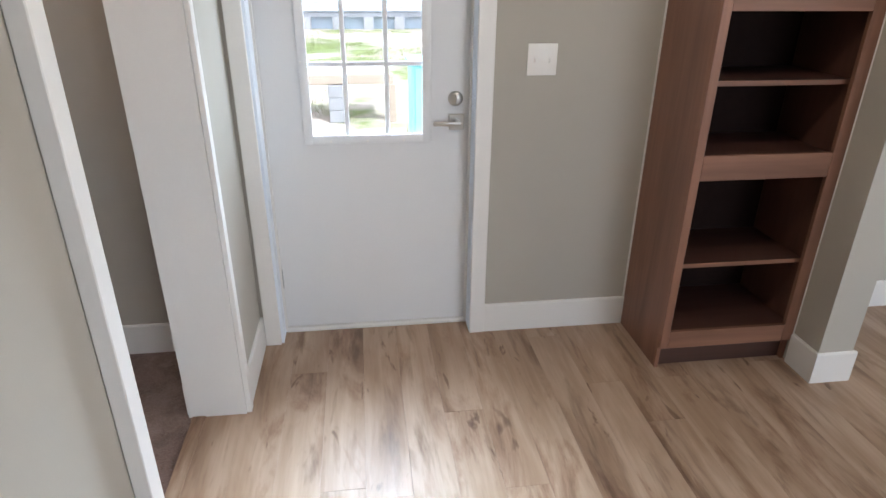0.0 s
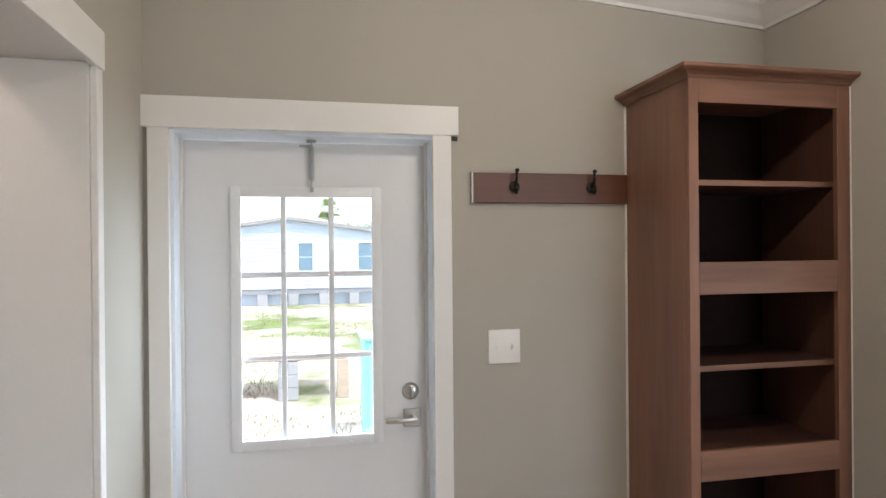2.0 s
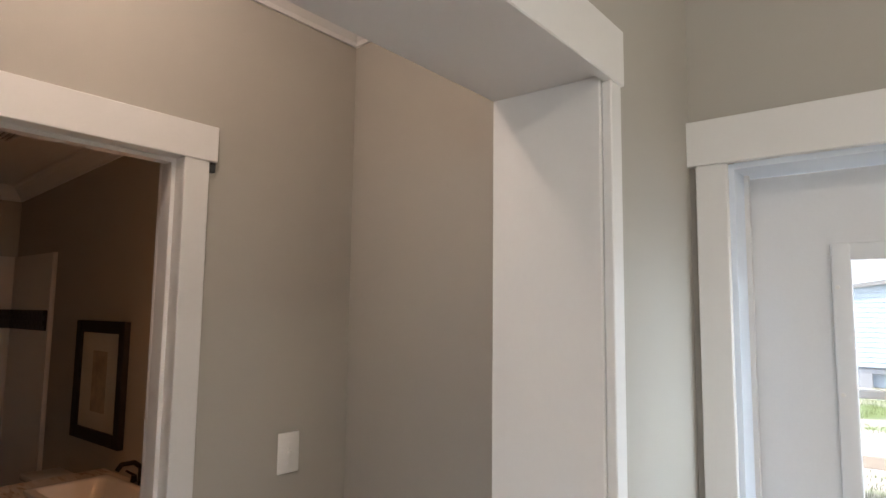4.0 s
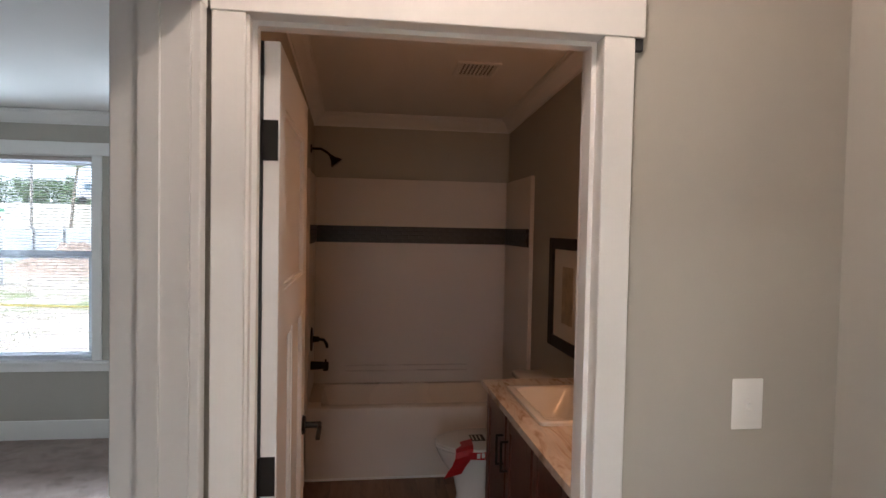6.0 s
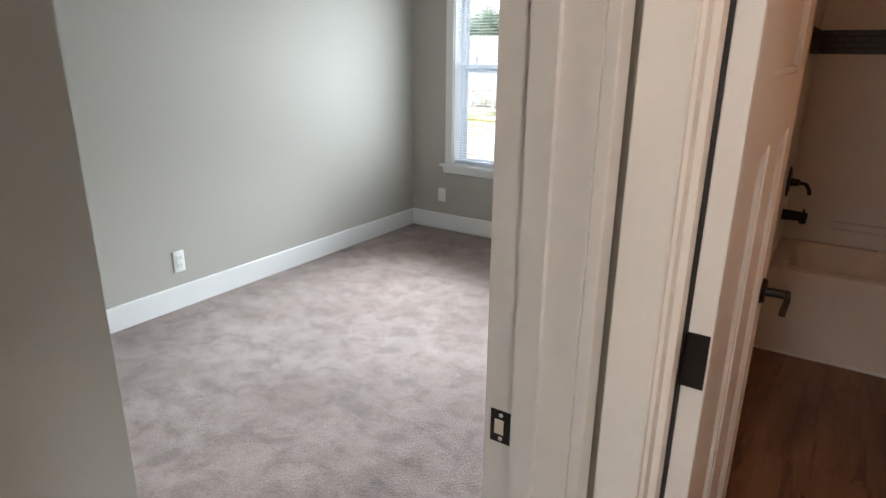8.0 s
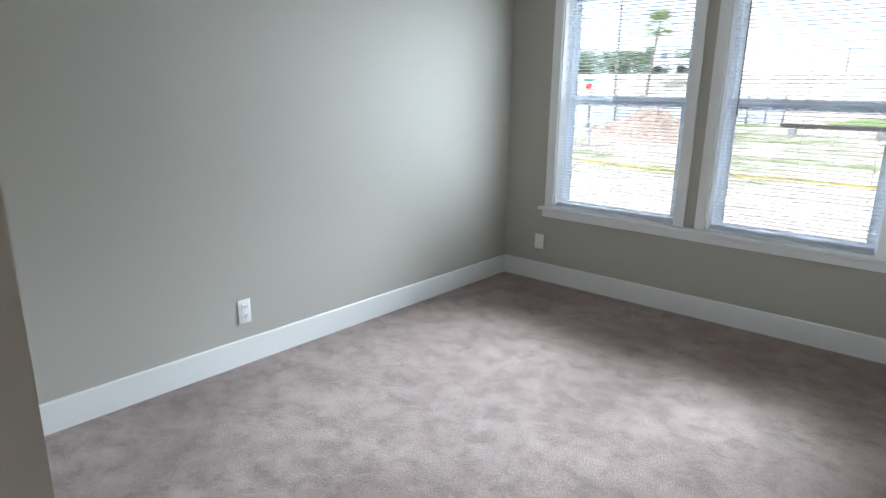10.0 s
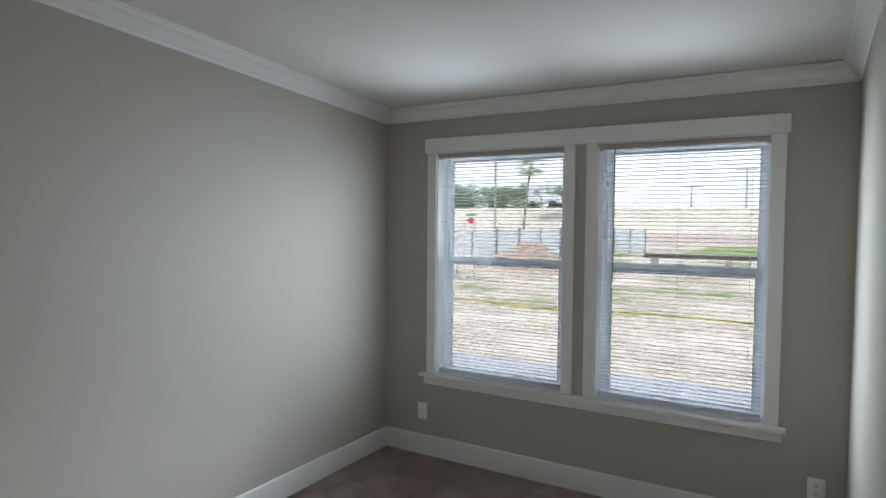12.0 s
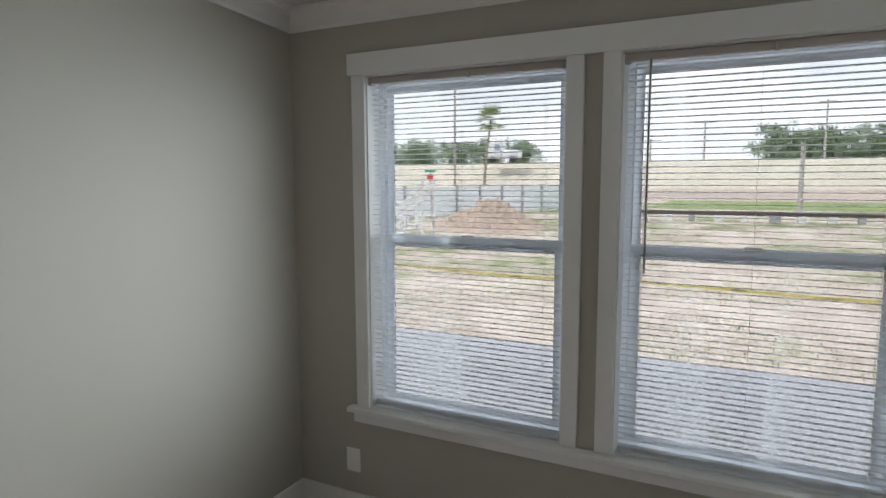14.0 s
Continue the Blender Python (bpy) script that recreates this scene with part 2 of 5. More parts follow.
M_PRINT = surface("beige_print", (0.48, 0.40, 0.28), 0.8, vary=0.18, big=12, fine=40)
M_FRAME = surface("black_frame_wood", (0.015, 0.011, 0.010), 0.75, vary=0.2)


def glass(name, tint=(1, 1, 1), rough=0.0):
    m, nt, b = nodes_of(name)
    b.inputs["Base Color"].default_value = (*tint, 1)
    b.inputs["Roughness"].default_value = rough
    b.inputs["Transmission Weight"].default_value = 1.0
    b.inputs["IOR"].default_value = 1.45
    return m


# grey tint in the glass stands in for less bright light outdoors
M_GLASS = glass("window_glass", (0.34, 0.35, 0.36))
M_GLASSD = glass("dimming_door_glass", (0.62, 0.635, 0.65))


def carpet_material():
    m, nt, b = nodes_of("cut_pile_carpet")
    broad, fine, loop = tex(nt, 1.5, 4, 0.6), tex(nt, 240, 3, 0.7), tex(nt, 85, 4, 0.65, (1.0, 1.6, 1.0))
    mid = tex(nt, 7.5, 6, 0.70, (1.0, 0.8, 1.0))
    mid.inputs["Distortion"].default_value = 0.25
    base = ramp(nt, broad.outputs[0], [(0.36, (0.305, 0.205, 0.175)), (0.62, (0.440, 0.330, 0.290))])
    lay = ramp(nt, mid.outputs[0], [(0.38, (0.60, 0.58, 0.57)), (0.50, (0.86, 0.85, 0.84)), (0.60, (1.0, 1.0, 1.0))])
    tuft = ramp(nt, fine.outputs[0], [(0.3, (0.60, 0.58, 0.57)), (0.65, (1.0, 1.0, 1.0))])
    rib = ramp(nt, loop.outputs[0], [(0.34, (0.62, 0.60, 0.59)), (0.56, (1.0, 1.0, 1.0))])
    c = mixed(nt, base.outputs[0], lay.outputs[0], 1.0, 'MULTIPLY')
    c = mixed(nt, c, rib.outputs[0], 0.8, 'MULTIPLY')
    nt.links.new(mixed(nt, c, tuft.outputs[0], 0.8, 'MULTIPLY'), b.inputs["Base Color"])
    b.inputs["Roughness"].default_value = 0.95
    b.inputs["Specular IOR Level"].default_value = 0.1
    b.inputs["Sheen Weight"].default_value = 0.35
    b.inputs["Sheen Roughness"].default_value = 0.5
    bumped(nt, b, mixed(nt, loop.outputs[0], fine.outputs[0], 0.4), 0.9, 0.008)
    return m


M_CARPET = carpet_material()


def stone_top_material():
    m, nt, b = nodes_of("marbled_laminate")
    warp = tex(nt, 3.5, 5, 0.6, (1, 2.6, 1))
    wave = nt.nodes.new("ShaderNodeTexNoise")
    wave.inputs["Scale"].default_value, wave.inputs["Detail"].default_value, wave.inputs["Distortion"].default_value = 5.0, 6.0, 2.2
    mp = nt.nodes.new("ShaderNodeMapping")
    mp.inputs["Scale"].default_value, mp.inputs["Rotation"].default_value = (0.6, 3.2, 1.0), (0, 0, 0.5)
    tc = nt.nodes.new("ShaderNodeTexCoord")
    nt.links.new(tc.outputs["Object"], mp.inputs[0])
    nt.links.new(mp.outputs[0], wave.inputs["Vector"])
    veins = ramp(nt, wave.outputs[0], [(0.34, (0.46, 0.36, 0.28)), (0.43, (0.66, 0.57, 0.49)), (0.52, (0.78, 0.73, 0.68)), (0.7, (0.66, 0.63, 0.60))])
    soft = ramp(nt, warp.outputs[0], [(0.35, (0.8, 0.77, 0.73)), (0.6, (1, 1, 1))])
    nt.links.new(mixed(nt, veins.outputs[0], soft.outputs[0], 1.0, 'MULTIPLY'), b.inputs["Base Color"])
    b.inputs["Roughness"].default_value = 0.22
    return m


M_TOP = stone_top_material()

# ======== mesh helpers ========
def add_box(bm, x0, x1, y0, y1, z0, z1, bevel=0.0, seg=1):
    r = bmesh.ops.create_cube(bm, size=1.0)
    vs = r["verts"]
    for v in vs:
        v.co = Vector((x0 + (v.co.x + 0.5) * (x1 - x0), y0 + (v.co.y + 0.5) * (y1 - y0), z0 + (v.co.z + 0.5) * (z1 - z0)))
    if bevel:
        es = list({e for v in vs for e in v.link_edges})
        bmesh.ops.bevel(bm, geom=es, offset=bevel, segments=seg, affect='EDGES', profile=0.5)
    return bm


def boxm(x0, x1, y0, y1, z0, z1, bevel=0.0, seg=1):
    return add_box(bmesh.new(), x0, x1, y0, y1, z0, z1, bevel, seg)


def add_tube(bm, a, b, r0, r1=None, n=14, caps=True):
    a, b = Vector(a), Vector(b)
    r1 = r0 if r1 is None else r1
    m = Matrix.Translation((a + b) / 2) @ (b - a).to_track_quat('Z', 'Y').to_matrix().to_4x4()
    bmesh.ops.create_cone(bm, cap_ends=caps, segments=n, radius1=r0, radius2=r1, depth=(b - a).length, matrix=m)
    return bm


def tubem(a, b, r0, r1=None, n=14):
    return add_tube(bmesh.new(), a, b, r0, r1, n)


def add_path(bm, pts, r, n=10):
    for a, b in zip(pts, pts[1:]):
        add_tube(bm, a, b, r, r, n)
    for p in pts[1:-1]:
        bmesh.ops.create_uvsphere(bm, u_segments=n, v_segments=6, radius=r, matrix=Matrix.Translation(p))
    return bm


def add_lathe(bm, profile, centre, axis='Z', n=24, squash=(1, 1, 1)):
    """Turns a profile of (radius, height) about an axis through centre."""
    rings = []
    for r, h in profile:
        ring = []
        for i in range(n):
            a = 2 * math.pi * i / n
            p = Vector((r * math.cos(a) * squash[0], r * math.sin(a) * squash[1], h * squash[2]))
            if axis == 'Y':
                p = Vector((p.x, -p.z, p.y))
            if axis == 'X':
                p = Vector((p.z, p.x, p.y))
            ring.append(bm.verts.new(p + Vector(centre)))
        rings.append(ring)
    for u, w in zip(rings, rings[1:]):
        for i in range(n):
            bm.faces.new((u[i], u[(i + 1) % n], w[(i + 1) % n], w[i]))
    bm.faces.new(rings[0][::-1])
    bm.faces.new(rings[-1])
    return bm


def add_prism(bm, outline, p0, along, up, length_vec):
    """Sweeps a 2D outline (out, up) from p0 along length_vec."""
    along, up, p0, lv = Vector(along), Vector(up), Vector(p0), Vector(length_vec)
    a = [bm.verts.new(p0 + along * u + up * v) for u, v in outline]
    b = [bm.verts.new(p0 + lv + along * u + up * v) for u, v in outline]
    n = len(outline)
    for i in range(n):
        bm.faces.new((a[i], a[(i + 1) % n], b[(i + 1) % n], b[i]))
    bm.faces.new(a[::-1])
    bm.faces.new(b)
    return bm


def mesh_from(name, bm, material, smooth=False):
    bmesh.ops.recalc_face_normals(bm, faces=bm.faces)
    me = bpy.data.meshes.new(name)
    bm.to_mesh(me)
    bm.free()
    me.materials.append(material)
    if smooth:
        for p in me.polygons:
            p.use_smooth = True
        me.set_sharp_from_angle(angle=radians(40))
    return me


def part(name, bm, material, parent, label="", smooth=False):
    ob = new(name, mesh_from(name, bm, material, smooth))
    ob.parent = parent
    if label:
        ob["label"] = label
    return ob


def thing(name, bm, material, label, category, group="", kind="", smooth=False):
    return tagged(new(name, mesh_from(name, bm, material, smooth)), label, category, group, kind)


def base_of(name, place, label, category, group="", kind=""):
    """An empty at the base of a thing; its parts are then built in the thing's own coordinates."""
    ob = new(name)
    ob.empty_display_size = 0.05
    ob.location = place
    return tagged(ob, label, category, group, kind)


def structure(name, bm, material, label, category, smooth=False):
    return thing(name, bm, material, label, category, kind="structure", smooth=smooth)

# ======== the shell ========
XW, XB, YN, YS = -4.69, -1.115, 0.0, -4.43    # window wall, bath wall, north wall, south bedroom wall
YP, YQ = -1.60, -1.46                          # bedroom face and hall face of the partition
Y1, Y0 = -0.480, -1.390                        # wide cased opening
XE, YK = 5.0, -6.0


def ceil_z(x):
    return 2.435 + 0.0645 * (x - XW) if x <= -0.105 else 2.7306 - 0.079 * (x + 0.105)


# floors
thing("floor_slab", boxm(-4.84, XE + 0.15, YK - 0.15, 0.15, -0.25, -0.008), M_SUBFLOOR, "dark subfloor under the planks and carpet", "floor", kind="structure")
structure("floor_carpet_bedroom", boxm(XW, -0.21, YS, YP, -0.01, 0.0), M_CARPET, "taupe cut-pile bedroom carpet", "carpet")
bm = bmesh.new()
add_box(bm, XB, -0.16, YQ, YN, -0.01, 0.0)
add_box(bm, -1.04, -0.28, YP, YQ, -0.01, 0.0)
structure("floor_carpet_hall", bm, M_CARPET, "taupe cut-pile hall carpet", "carpet")

# walls
H = 2.9
bm = bmesh.new()
add_box(bm, XW, 0.0795, YN, 0.15, 0, H)
add_box(bm, 0.9540, XE, YN, 0.15, 0, H)
add_box(bm, 0.0795, 0.954, YN, 0.15, 1.99, H)
structure("wall_north", bm, M_WALL, "greige painted outer wall round the entry door", "wall")
WINS = ((-4.007, -3.087), (-2.892, -1.972))
WZ0, WZ1 = 0.59, 2.119
bm = bmesh.new()
add_box(bm, XW - 0.15, XW, YS - 0.15, WINS[0][0], -0.25, H)
add_box(bm, XW - 0.15, XW, WINS[0][1], WINS[1][0], -0.25, H)
add_box(bm, XW - 0.15, XW, WINS[1][1], 0.15, -0.25, H)
for a, b in WINS:
    add_box(bm, XW - 0.15, XW, a, b, -0.25, WZ0 - 0.03)
    add_box(bm, XW - 0.15, XW, a, b, WZ1, H)
structure("wall_west", bm, M_WALL, "greige painted outer wall with two windows", "wall")
structure("wall_south_bedroom", boxm(XW, -0.21, YS - 0.15, YS, 0, H), M_WALL, "greige painted bedroom wall", "wall")
bm = bmesh.new()
add_box(bm, -0.21, 0.0, Y1 + 0.012, YN, 0, H)
add_box(bm, -0.21, 0.0, YK, Y0 - 0.012, 0, H)
add_box(bm, -0.21, 0.0, Y0 - 0.012, Y1 + 0.012, 2.067, H)
structure("wall_centre", bm, M_WALL, "thick greige wall with a wide cased opening", "wall")
bm = bmesh.new()
add_box(bm, XW, -1.055, YP, YQ, 0, H)
add_box(bm, -0.265, -0.21, YP, YQ, 0, H)
add_box(bm, -1.055, -0.265, YP, YQ, 2.07, H)
structure("wall_bedroom_partition", bm, M_WALL, "greige partition with the bedroom doorway", "wall")
BD0, BD1 = -1.360, -0.61
bm = bmesh.new()
add_box(bm, XB - 0.1, XB, YQ, BD0 - 0.015, 0, H)
add_box(bm, XB - 0.1, XB, BD1 + 0.015, YN, 0, H)
add_box(bm, XB - 0.1, XB, BD0 - 0.015, BD1 + 0.015, 2.07, H)
structure("wall_bath", bm, M_WALL, "greige partition with the bathroom doorway", "wall")
structure("wall_stub", boxm(2.295, 2.45, -0.555, YN, 0, H), M_WALL, "short greige wall beside the shelf cabinet", "wall")
structure("wall_closet", boxm(-0.88, -0.21, YS, -2.4, 0, H), M_WALL, "greige corner of the bedroom closet", "wall")
structure("wall_bath_back", boxm(-4.47, -4.38, YQ, YN, 0, H), M_WALL, "greige wall behind the bathtub", "wall")
# unseen wall; its opening is added so a lamp can shine in
KW = (2.0, 4.6, 0.9, 2.1)
bm = bmesh.new()
add_box(bm, 0.0, KW[0], YK - 0.15, YK, 0, H)
add_box(bm, KW[1], XE, YK - 0.15, YK, 0, H)
add_box(bm, KW[0], KW[1], YK - 0.15, YK, 0, KW[2])
add_box(bm, KW[0], KW[1], YK - 0.15, YK, KW[3], H)
structure("wall_south_kitchen", bm, M_WALL, "plain greige wall with an added opening for a lamp", "wall")
# opening added here too, placed to send light through to the bathroom
bm = bmesh.new()
add_box(bm, XE, XE + 0.15, YK, -2.9, 0, H)
add_box(bm, XE, XE + 0.15, -0.9, 0.15, 0, H)
add_box(bm, XE, XE + 0.15, -2.9, -0.9, 0, 0.9)
add_box(bm, XE, XE + 0.15, -2.9, -0.9, 2.1, H)
structure("wall_east", bm, M_WALL, "plain greige wall with an added opening for a lamp", "wall")


# ceilings, one slab on each side of the ridge
def slope(x0, x1, y0, y1):
    bm = bmesh.new()
    lo = [(x0, y0), (x1, y0), (x1, y1), (x0, y1)]
    ca = [bm.verts.new((x, y, ceil_z(x))) for x, y in lo]
    cb = [bm.verts.new((x, y, ceil_z(x) + 0.12)) for x, y in lo]
    bm.faces.new(ca[::-1]), bm.faces.new(cb)
    for i in range(4):
        bm.faces.new((ca[i], ca[(i + 1) % 4], cb[(i + 1) % 4], cb[i]))
    return bm


structure("ceiling_west", slope(XW - 0.4, -0.105, YS - 0.4, 0.4), M_CEIL, "white gently sloped ceiling", "ceiling")
structure("ceiling_east", slope(-0.105, XE + 0.4, YK - 0.4, 0.4), M_CEIL, "white gently sloped ceiling", "ceiling")
structure("ceiling_south", slope(XW - 0.4, -0.105, YK - 0.4, YS - 0.4), M_CEIL, "white gently sloped ceiling", "ceiling")

# baseboards
BH, BT = 0.142, 0.013
BASE = [(0, 0), (BT, 0), (BT, BH - 0.006), (BT - 0.004, BH), (0, BH)]


def baseboard(p0, p1, out):
    (xa, ya), (xb, yb) = p0, p1
    bm = add_prism(bmesh.new(), BASE, (xa, ya, 0), (*out, 0), (0, 0, 1), (xb - xa, yb - ya, 0))
    return structure("baseboard", bm, M_TRIM, "tall white painted baseboard", "baseboard")


baseboard((1.0, YN), (1.69, YN), (0, -1))
baseboard((0.0, Y1 + 0.045), (0.0, YN), (1, 0))
baseboard((XW, YS), (-0.88, YS), (0, 1))
baseboard((XW, YS + BT), (XW, YP - BT), (1, 0))
baseboard((XW, YP), (-1.12, YP), (0, -1))
baseboard((-0.21, -2.4 + BT), (-0.21, YP - BT), (-1, 0))
baseboard((-0.88, YS + BT), (-0.88, -2.4 + BT), (-1, 0))
baseboard((-0.88, -2.4), (-0.21, -2.4), (0, 1))
baseboard((XB, YN), (-0.21, YN), (0, -1))
baseboard((XB, -0.51), (XB, YN - BT), (1, 0))
baseboard((-0.21, Y1 + 0.02), (-0.21, YN - BT), (-1, 0))
baseboard((2.295 - BT, -0.555), (2.45 + BT, -0.555), (0, -1))
baseboard((2.295, -0.555), (2.295, -0.405), (-1, 0))
baseboard((2.45, -0.555), (2.45, -BT), (1, 0))
baseboard((2.45, YN), (XE, YN), (0, -1))
baseboard((0.0, YK), (0.0, Y0 - 0.06), (1, 0))
baseboard((-3.70, YQ), (XB - 0.1, YQ), (0, 1))

# crown mouldings follow the slope of the ceiling
CROWN = [(0, -0.095), (0.010, -0.095), (0.013, -0.082), (0.030, -0.066), (0.052, -0.038), (0.070, -0.024), (0.074, -0.012), (0.080, -0.010), (0.080, 0.0), (0, 0.0)]


def crown(p0, p1, out):
    (xa, ya), (xb, yb) = p0, p1
    za, zb = ceil_z(xa), ceil_z(xb)
    bm = add_prism(bmesh.new(), CROWN, (xa, ya, za), (*out, 0), (0, 0, 1), (xb - xa, yb - ya, zb - za))
    return structure("trim_crown", bm, M_TRIM, "white stepped crown moulding", "crown moulding")


crown((XW, YS), (-0.21, YS), (0, 1))
crown((XW, YS), (XW, YP), (1, 0))
crown((XW, YP), (-0.21, YP), (0, -1))
crown((-0.21, -2.4), (-0.21, YP), (-1, 0))
crown((-0.88, YS), (-0.88, -2.32), (-1, 0))
crown((-0.96, -2.4), (-0.21, -2.4), (0, 1))
crown((XB, YQ), (XB, YN), (1, 0))
crown((XB, YN), (-0.21, YN), (0, -1))
crown((-0.21, YQ), (-0.21, YN), (-1, 0))
crown((XB, YQ), (-0.21, YQ), (0, 1))
crown((0.0, YN), (2.295, YN), (0, -1))
crown((2.295, -0.635), (2.295, YN), (-1, 0))
crown((2.215, -0.555), (2.53, -0.555), (0, -1))
crown((2.45, -0.635), (2.45, YN), (1, 0))
crown((2.45, YN), (XE, YN), (0, -1))
crown((0.0, YK), (0.0, YN), (1, 0))
crown((-4.38, YQ), (-4.38, YN), (1, 0))
crown((-4.38, YQ), (XB - 0.1, YQ), (0, 1))
crown((-4.38, YN), (XB - 0.1, YN), (0, -1))

# ======== doorways, doors and windows ========
def trim_set(label):
    ob = new("trim_doorway")
    return tagged(ob, label, "door casing", kind="structure")


# entry door, glazed above, with its casing
tr = trim_set("wide white casing with a flat header round the entry door")
part("header", boxm(-0.003, 1.038, -0.022, -0.001, 1.988, 2.09, 0.002), M_TRIM, tr)
part("casing", boxm(0.016, 0.0815, -0.018, -0.001, 0, 1.988, 0.002), M_TRIM, tr)
part("casing", boxm(0.945, 1.012, -0.018, -0.001, 0, 1.988, 0.002), M_TRIM, tr)
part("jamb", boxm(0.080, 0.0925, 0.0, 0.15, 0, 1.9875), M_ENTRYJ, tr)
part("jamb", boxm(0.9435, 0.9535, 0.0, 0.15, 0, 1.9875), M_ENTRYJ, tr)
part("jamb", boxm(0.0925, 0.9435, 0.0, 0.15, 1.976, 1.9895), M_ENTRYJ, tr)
part("threshold", boxm(0.0925, 0.9435, 0.088, 0.15, -0.004, 0.019, 0.004), M_TRIM, tr, "low white threshold")
# small black block stands in for the shadowed gap below the header
part("gap_shadow_block", boxm(1.014, 1.036, -0.012, -0.001, 1.972, 1.986), M_SLOT, tr, "dark block for the shadowed gap under the header end")
for xs in ((0.0925, 0.102), (0.934, 0.9435)):
    part("weather_strip", boxm(xs[0], xs[1], 0.085, 0.100, 0.019, 1.976), M_TRIM, tr)

GX0, GX1, GZ0, GZ1 = 0.252, 0.776, 0.891, 1.812
door = base_of("door_1", (0, 0, 0), "closed white steel entry door with nine glass lites", "door", kind="structure")
bm = bmesh.new()
add_box(bm, 0.0935, GX0 + 0.015, 0.105, 0.149, 0.022, 1.970)
add_box(bm, GX1 - 0.015, 0.9425, 0.105, 0.149, 0.022, 1.970)
add_box(bm, GX0 + 0.015, GX1 - 0.015, 0.105, 0.149, 0.022, GZ0 + 0.015)
add_box(bm, GX0 + 0.015, GX1 - 0.015, 0.105, 0.149, GZ1 - 0.015, 1.970)
part("slab", bm, M_ENTRYW, door)
bm = bmesh.new()
add_box(bm, GX0, GX0 + 0.036, 0.092, 0.106, GZ0, GZ1, 0.004, 2)
add_box(bm, GX1 - 0.036, GX1, 0.092, 0.106, GZ0, GZ1, 0.004, 2)
add_box(bm, GX0 + 0.030, GX1 - 0.030, 0.0925, 0.106, GZ0, GZ0 + 0.036, 0.004, 2)
add_box(bm, GX0 + 0.030, GX1 - 0.030, 0.0925, 0.106, GZ1 - 0.036, GZ1, 0.004, 2)
part("lite_frame", bm, M_VINYL, door, "white plastic glazing frame", smooth=True)
for xm in (0.430, 0.597):
    part("muntin", boxm(xm - 0.009, xm + 0.009, 0.116, 0.130, GZ0 + 0.02, GZ1 - 0.02, 0.003), M_VINYL, door)
for zm in (1.209, 1.503):
    part("muntin", boxm(GX0 + 0.02, GX1 - 0.02, 0.1175, 0.1285, zm - 0.009, zm + 0.009, 0.003), M_VINYL, door)
gl = part("pane", boxm(GX0 + 0.012, GX1 - 0.012, 0.132, 0.136, GZ0 + 0.012, GZ1 - 0.012), M_GLASSD, door, "glass pane tinted to dim the outdoors")
gl.visible_shadow = False
for px, pz in ((GX0 + 0.010, 1.22), (GX0 + 0.010, 1.50), (GX1 - 0.010, 1.22), (GX1 - 0.010, 1.50), (0.36, GZ0 + 0.010), (0.51, GZ0 + 0.010), (0.66, GZ0 + 0.010), (0.36, GZ1 - 0.010), (0.66, GZ1 - 0.010), (GX0 + 0.01, 1.72), (GX1 - 0.01, 1.72)):
    part("screw_plug", tubem((px, 0.093, pz), (px, 0.0905, pz), 0.005, 0.004, 8), M_PLATE, door)
bm = add_lathe(bmesh.new(), [(0.031, 0), (0.031, 0.008), (0.026, 0.016), (0.018, 0.020)], (0.878, 0.105, 1.069), 'Y', 28)
db = part("deadbolt", bm, M_NICKEL, door, "round satin nickel deadbolt", smooth=True)
part("thumb_turn", boxm(0.873, 0.883, 0.068, 0.087, 1.052, 1.086, 0.003, 2), M_NICKEL, db)
lv = part("lever_handle", boxm(0.850, 0.914, 0.090, 0.105, 0.940, 1.006, 0.004, 2), M_NICKEL, door, "satin nickel lever on a square plate")
bm = add_tube(bmesh.new(), (0.882, 0.092, 0.974), (0.882, 0.052, 0.974), 0.012)
add_box(bm, 0.780, 0.894, 0.046, 0.060, 0.966, 0.984, 0.005, 2)
part("lever", bm, M_NICKEL, lv, smooth=True)
part("hinge", tubem((0.0985, 0.098, 0.23), (0.0985, 0.098, 0.32), 0.006), M_ZINC, door)
# safety spring of the door
ds = base_of("door_spring", (0.53, 0.09, 1.80), "zinc door spring hung between the door head and the lite", "door spring")
bm = bmesh.new()
for i in range(150):
    a0, a1 = i * 0.9, (i + 1) * 0.9
    z0, z1 = 0.035 + i * 0.00078, 0.035 + (i + 1) * 0.00078
    add_tube(bm, (0.008 * math.cos(a0), 0.008 * math.sin(a0) - 0.012, z0), (0.008 * math.cos(a1), 0.008 * math.sin(a1) - 0.012, z1), 0.0016, n=4)
part("coil", bm, M_ZINC, ds)
bm = boxm(-0.006, 0.006, -0.014, 0.0145, -0.006, 0.010, 0.001)
add_tube(bm, (0, -0.012, 0.0), (0, -0.012, 0.04), 0.002, n=8)
part("door_bracket", bm, M_ZINC, ds)
bm = boxm(-0.016, 0.016, -0.025, 0.006, 0.168, 0.1735, 0.001)
add_tube(bm, (0.0, -0.012, 0.15), (0.0, -0.012, 0.17), 0.003, n=8)
add_box(bm, -0.042, 0.004, -0.016, -0.008, 0.150, 0.158, 0.001)
part("head_bracket", bm, M_ZINC, ds)

# wide cased opening
tr = trim_set("white casing and deep white liner of the wide opening")
part("liner", boxm(-0.213, 0.0, Y1, Y1 + 0.0115, 0, 2.0555), M_TRIM, tr)
part("liner", boxm(-0.213, 0.0, Y0 - 0.0115, Y0, 0, 2.0555), M_TRIM, tr)
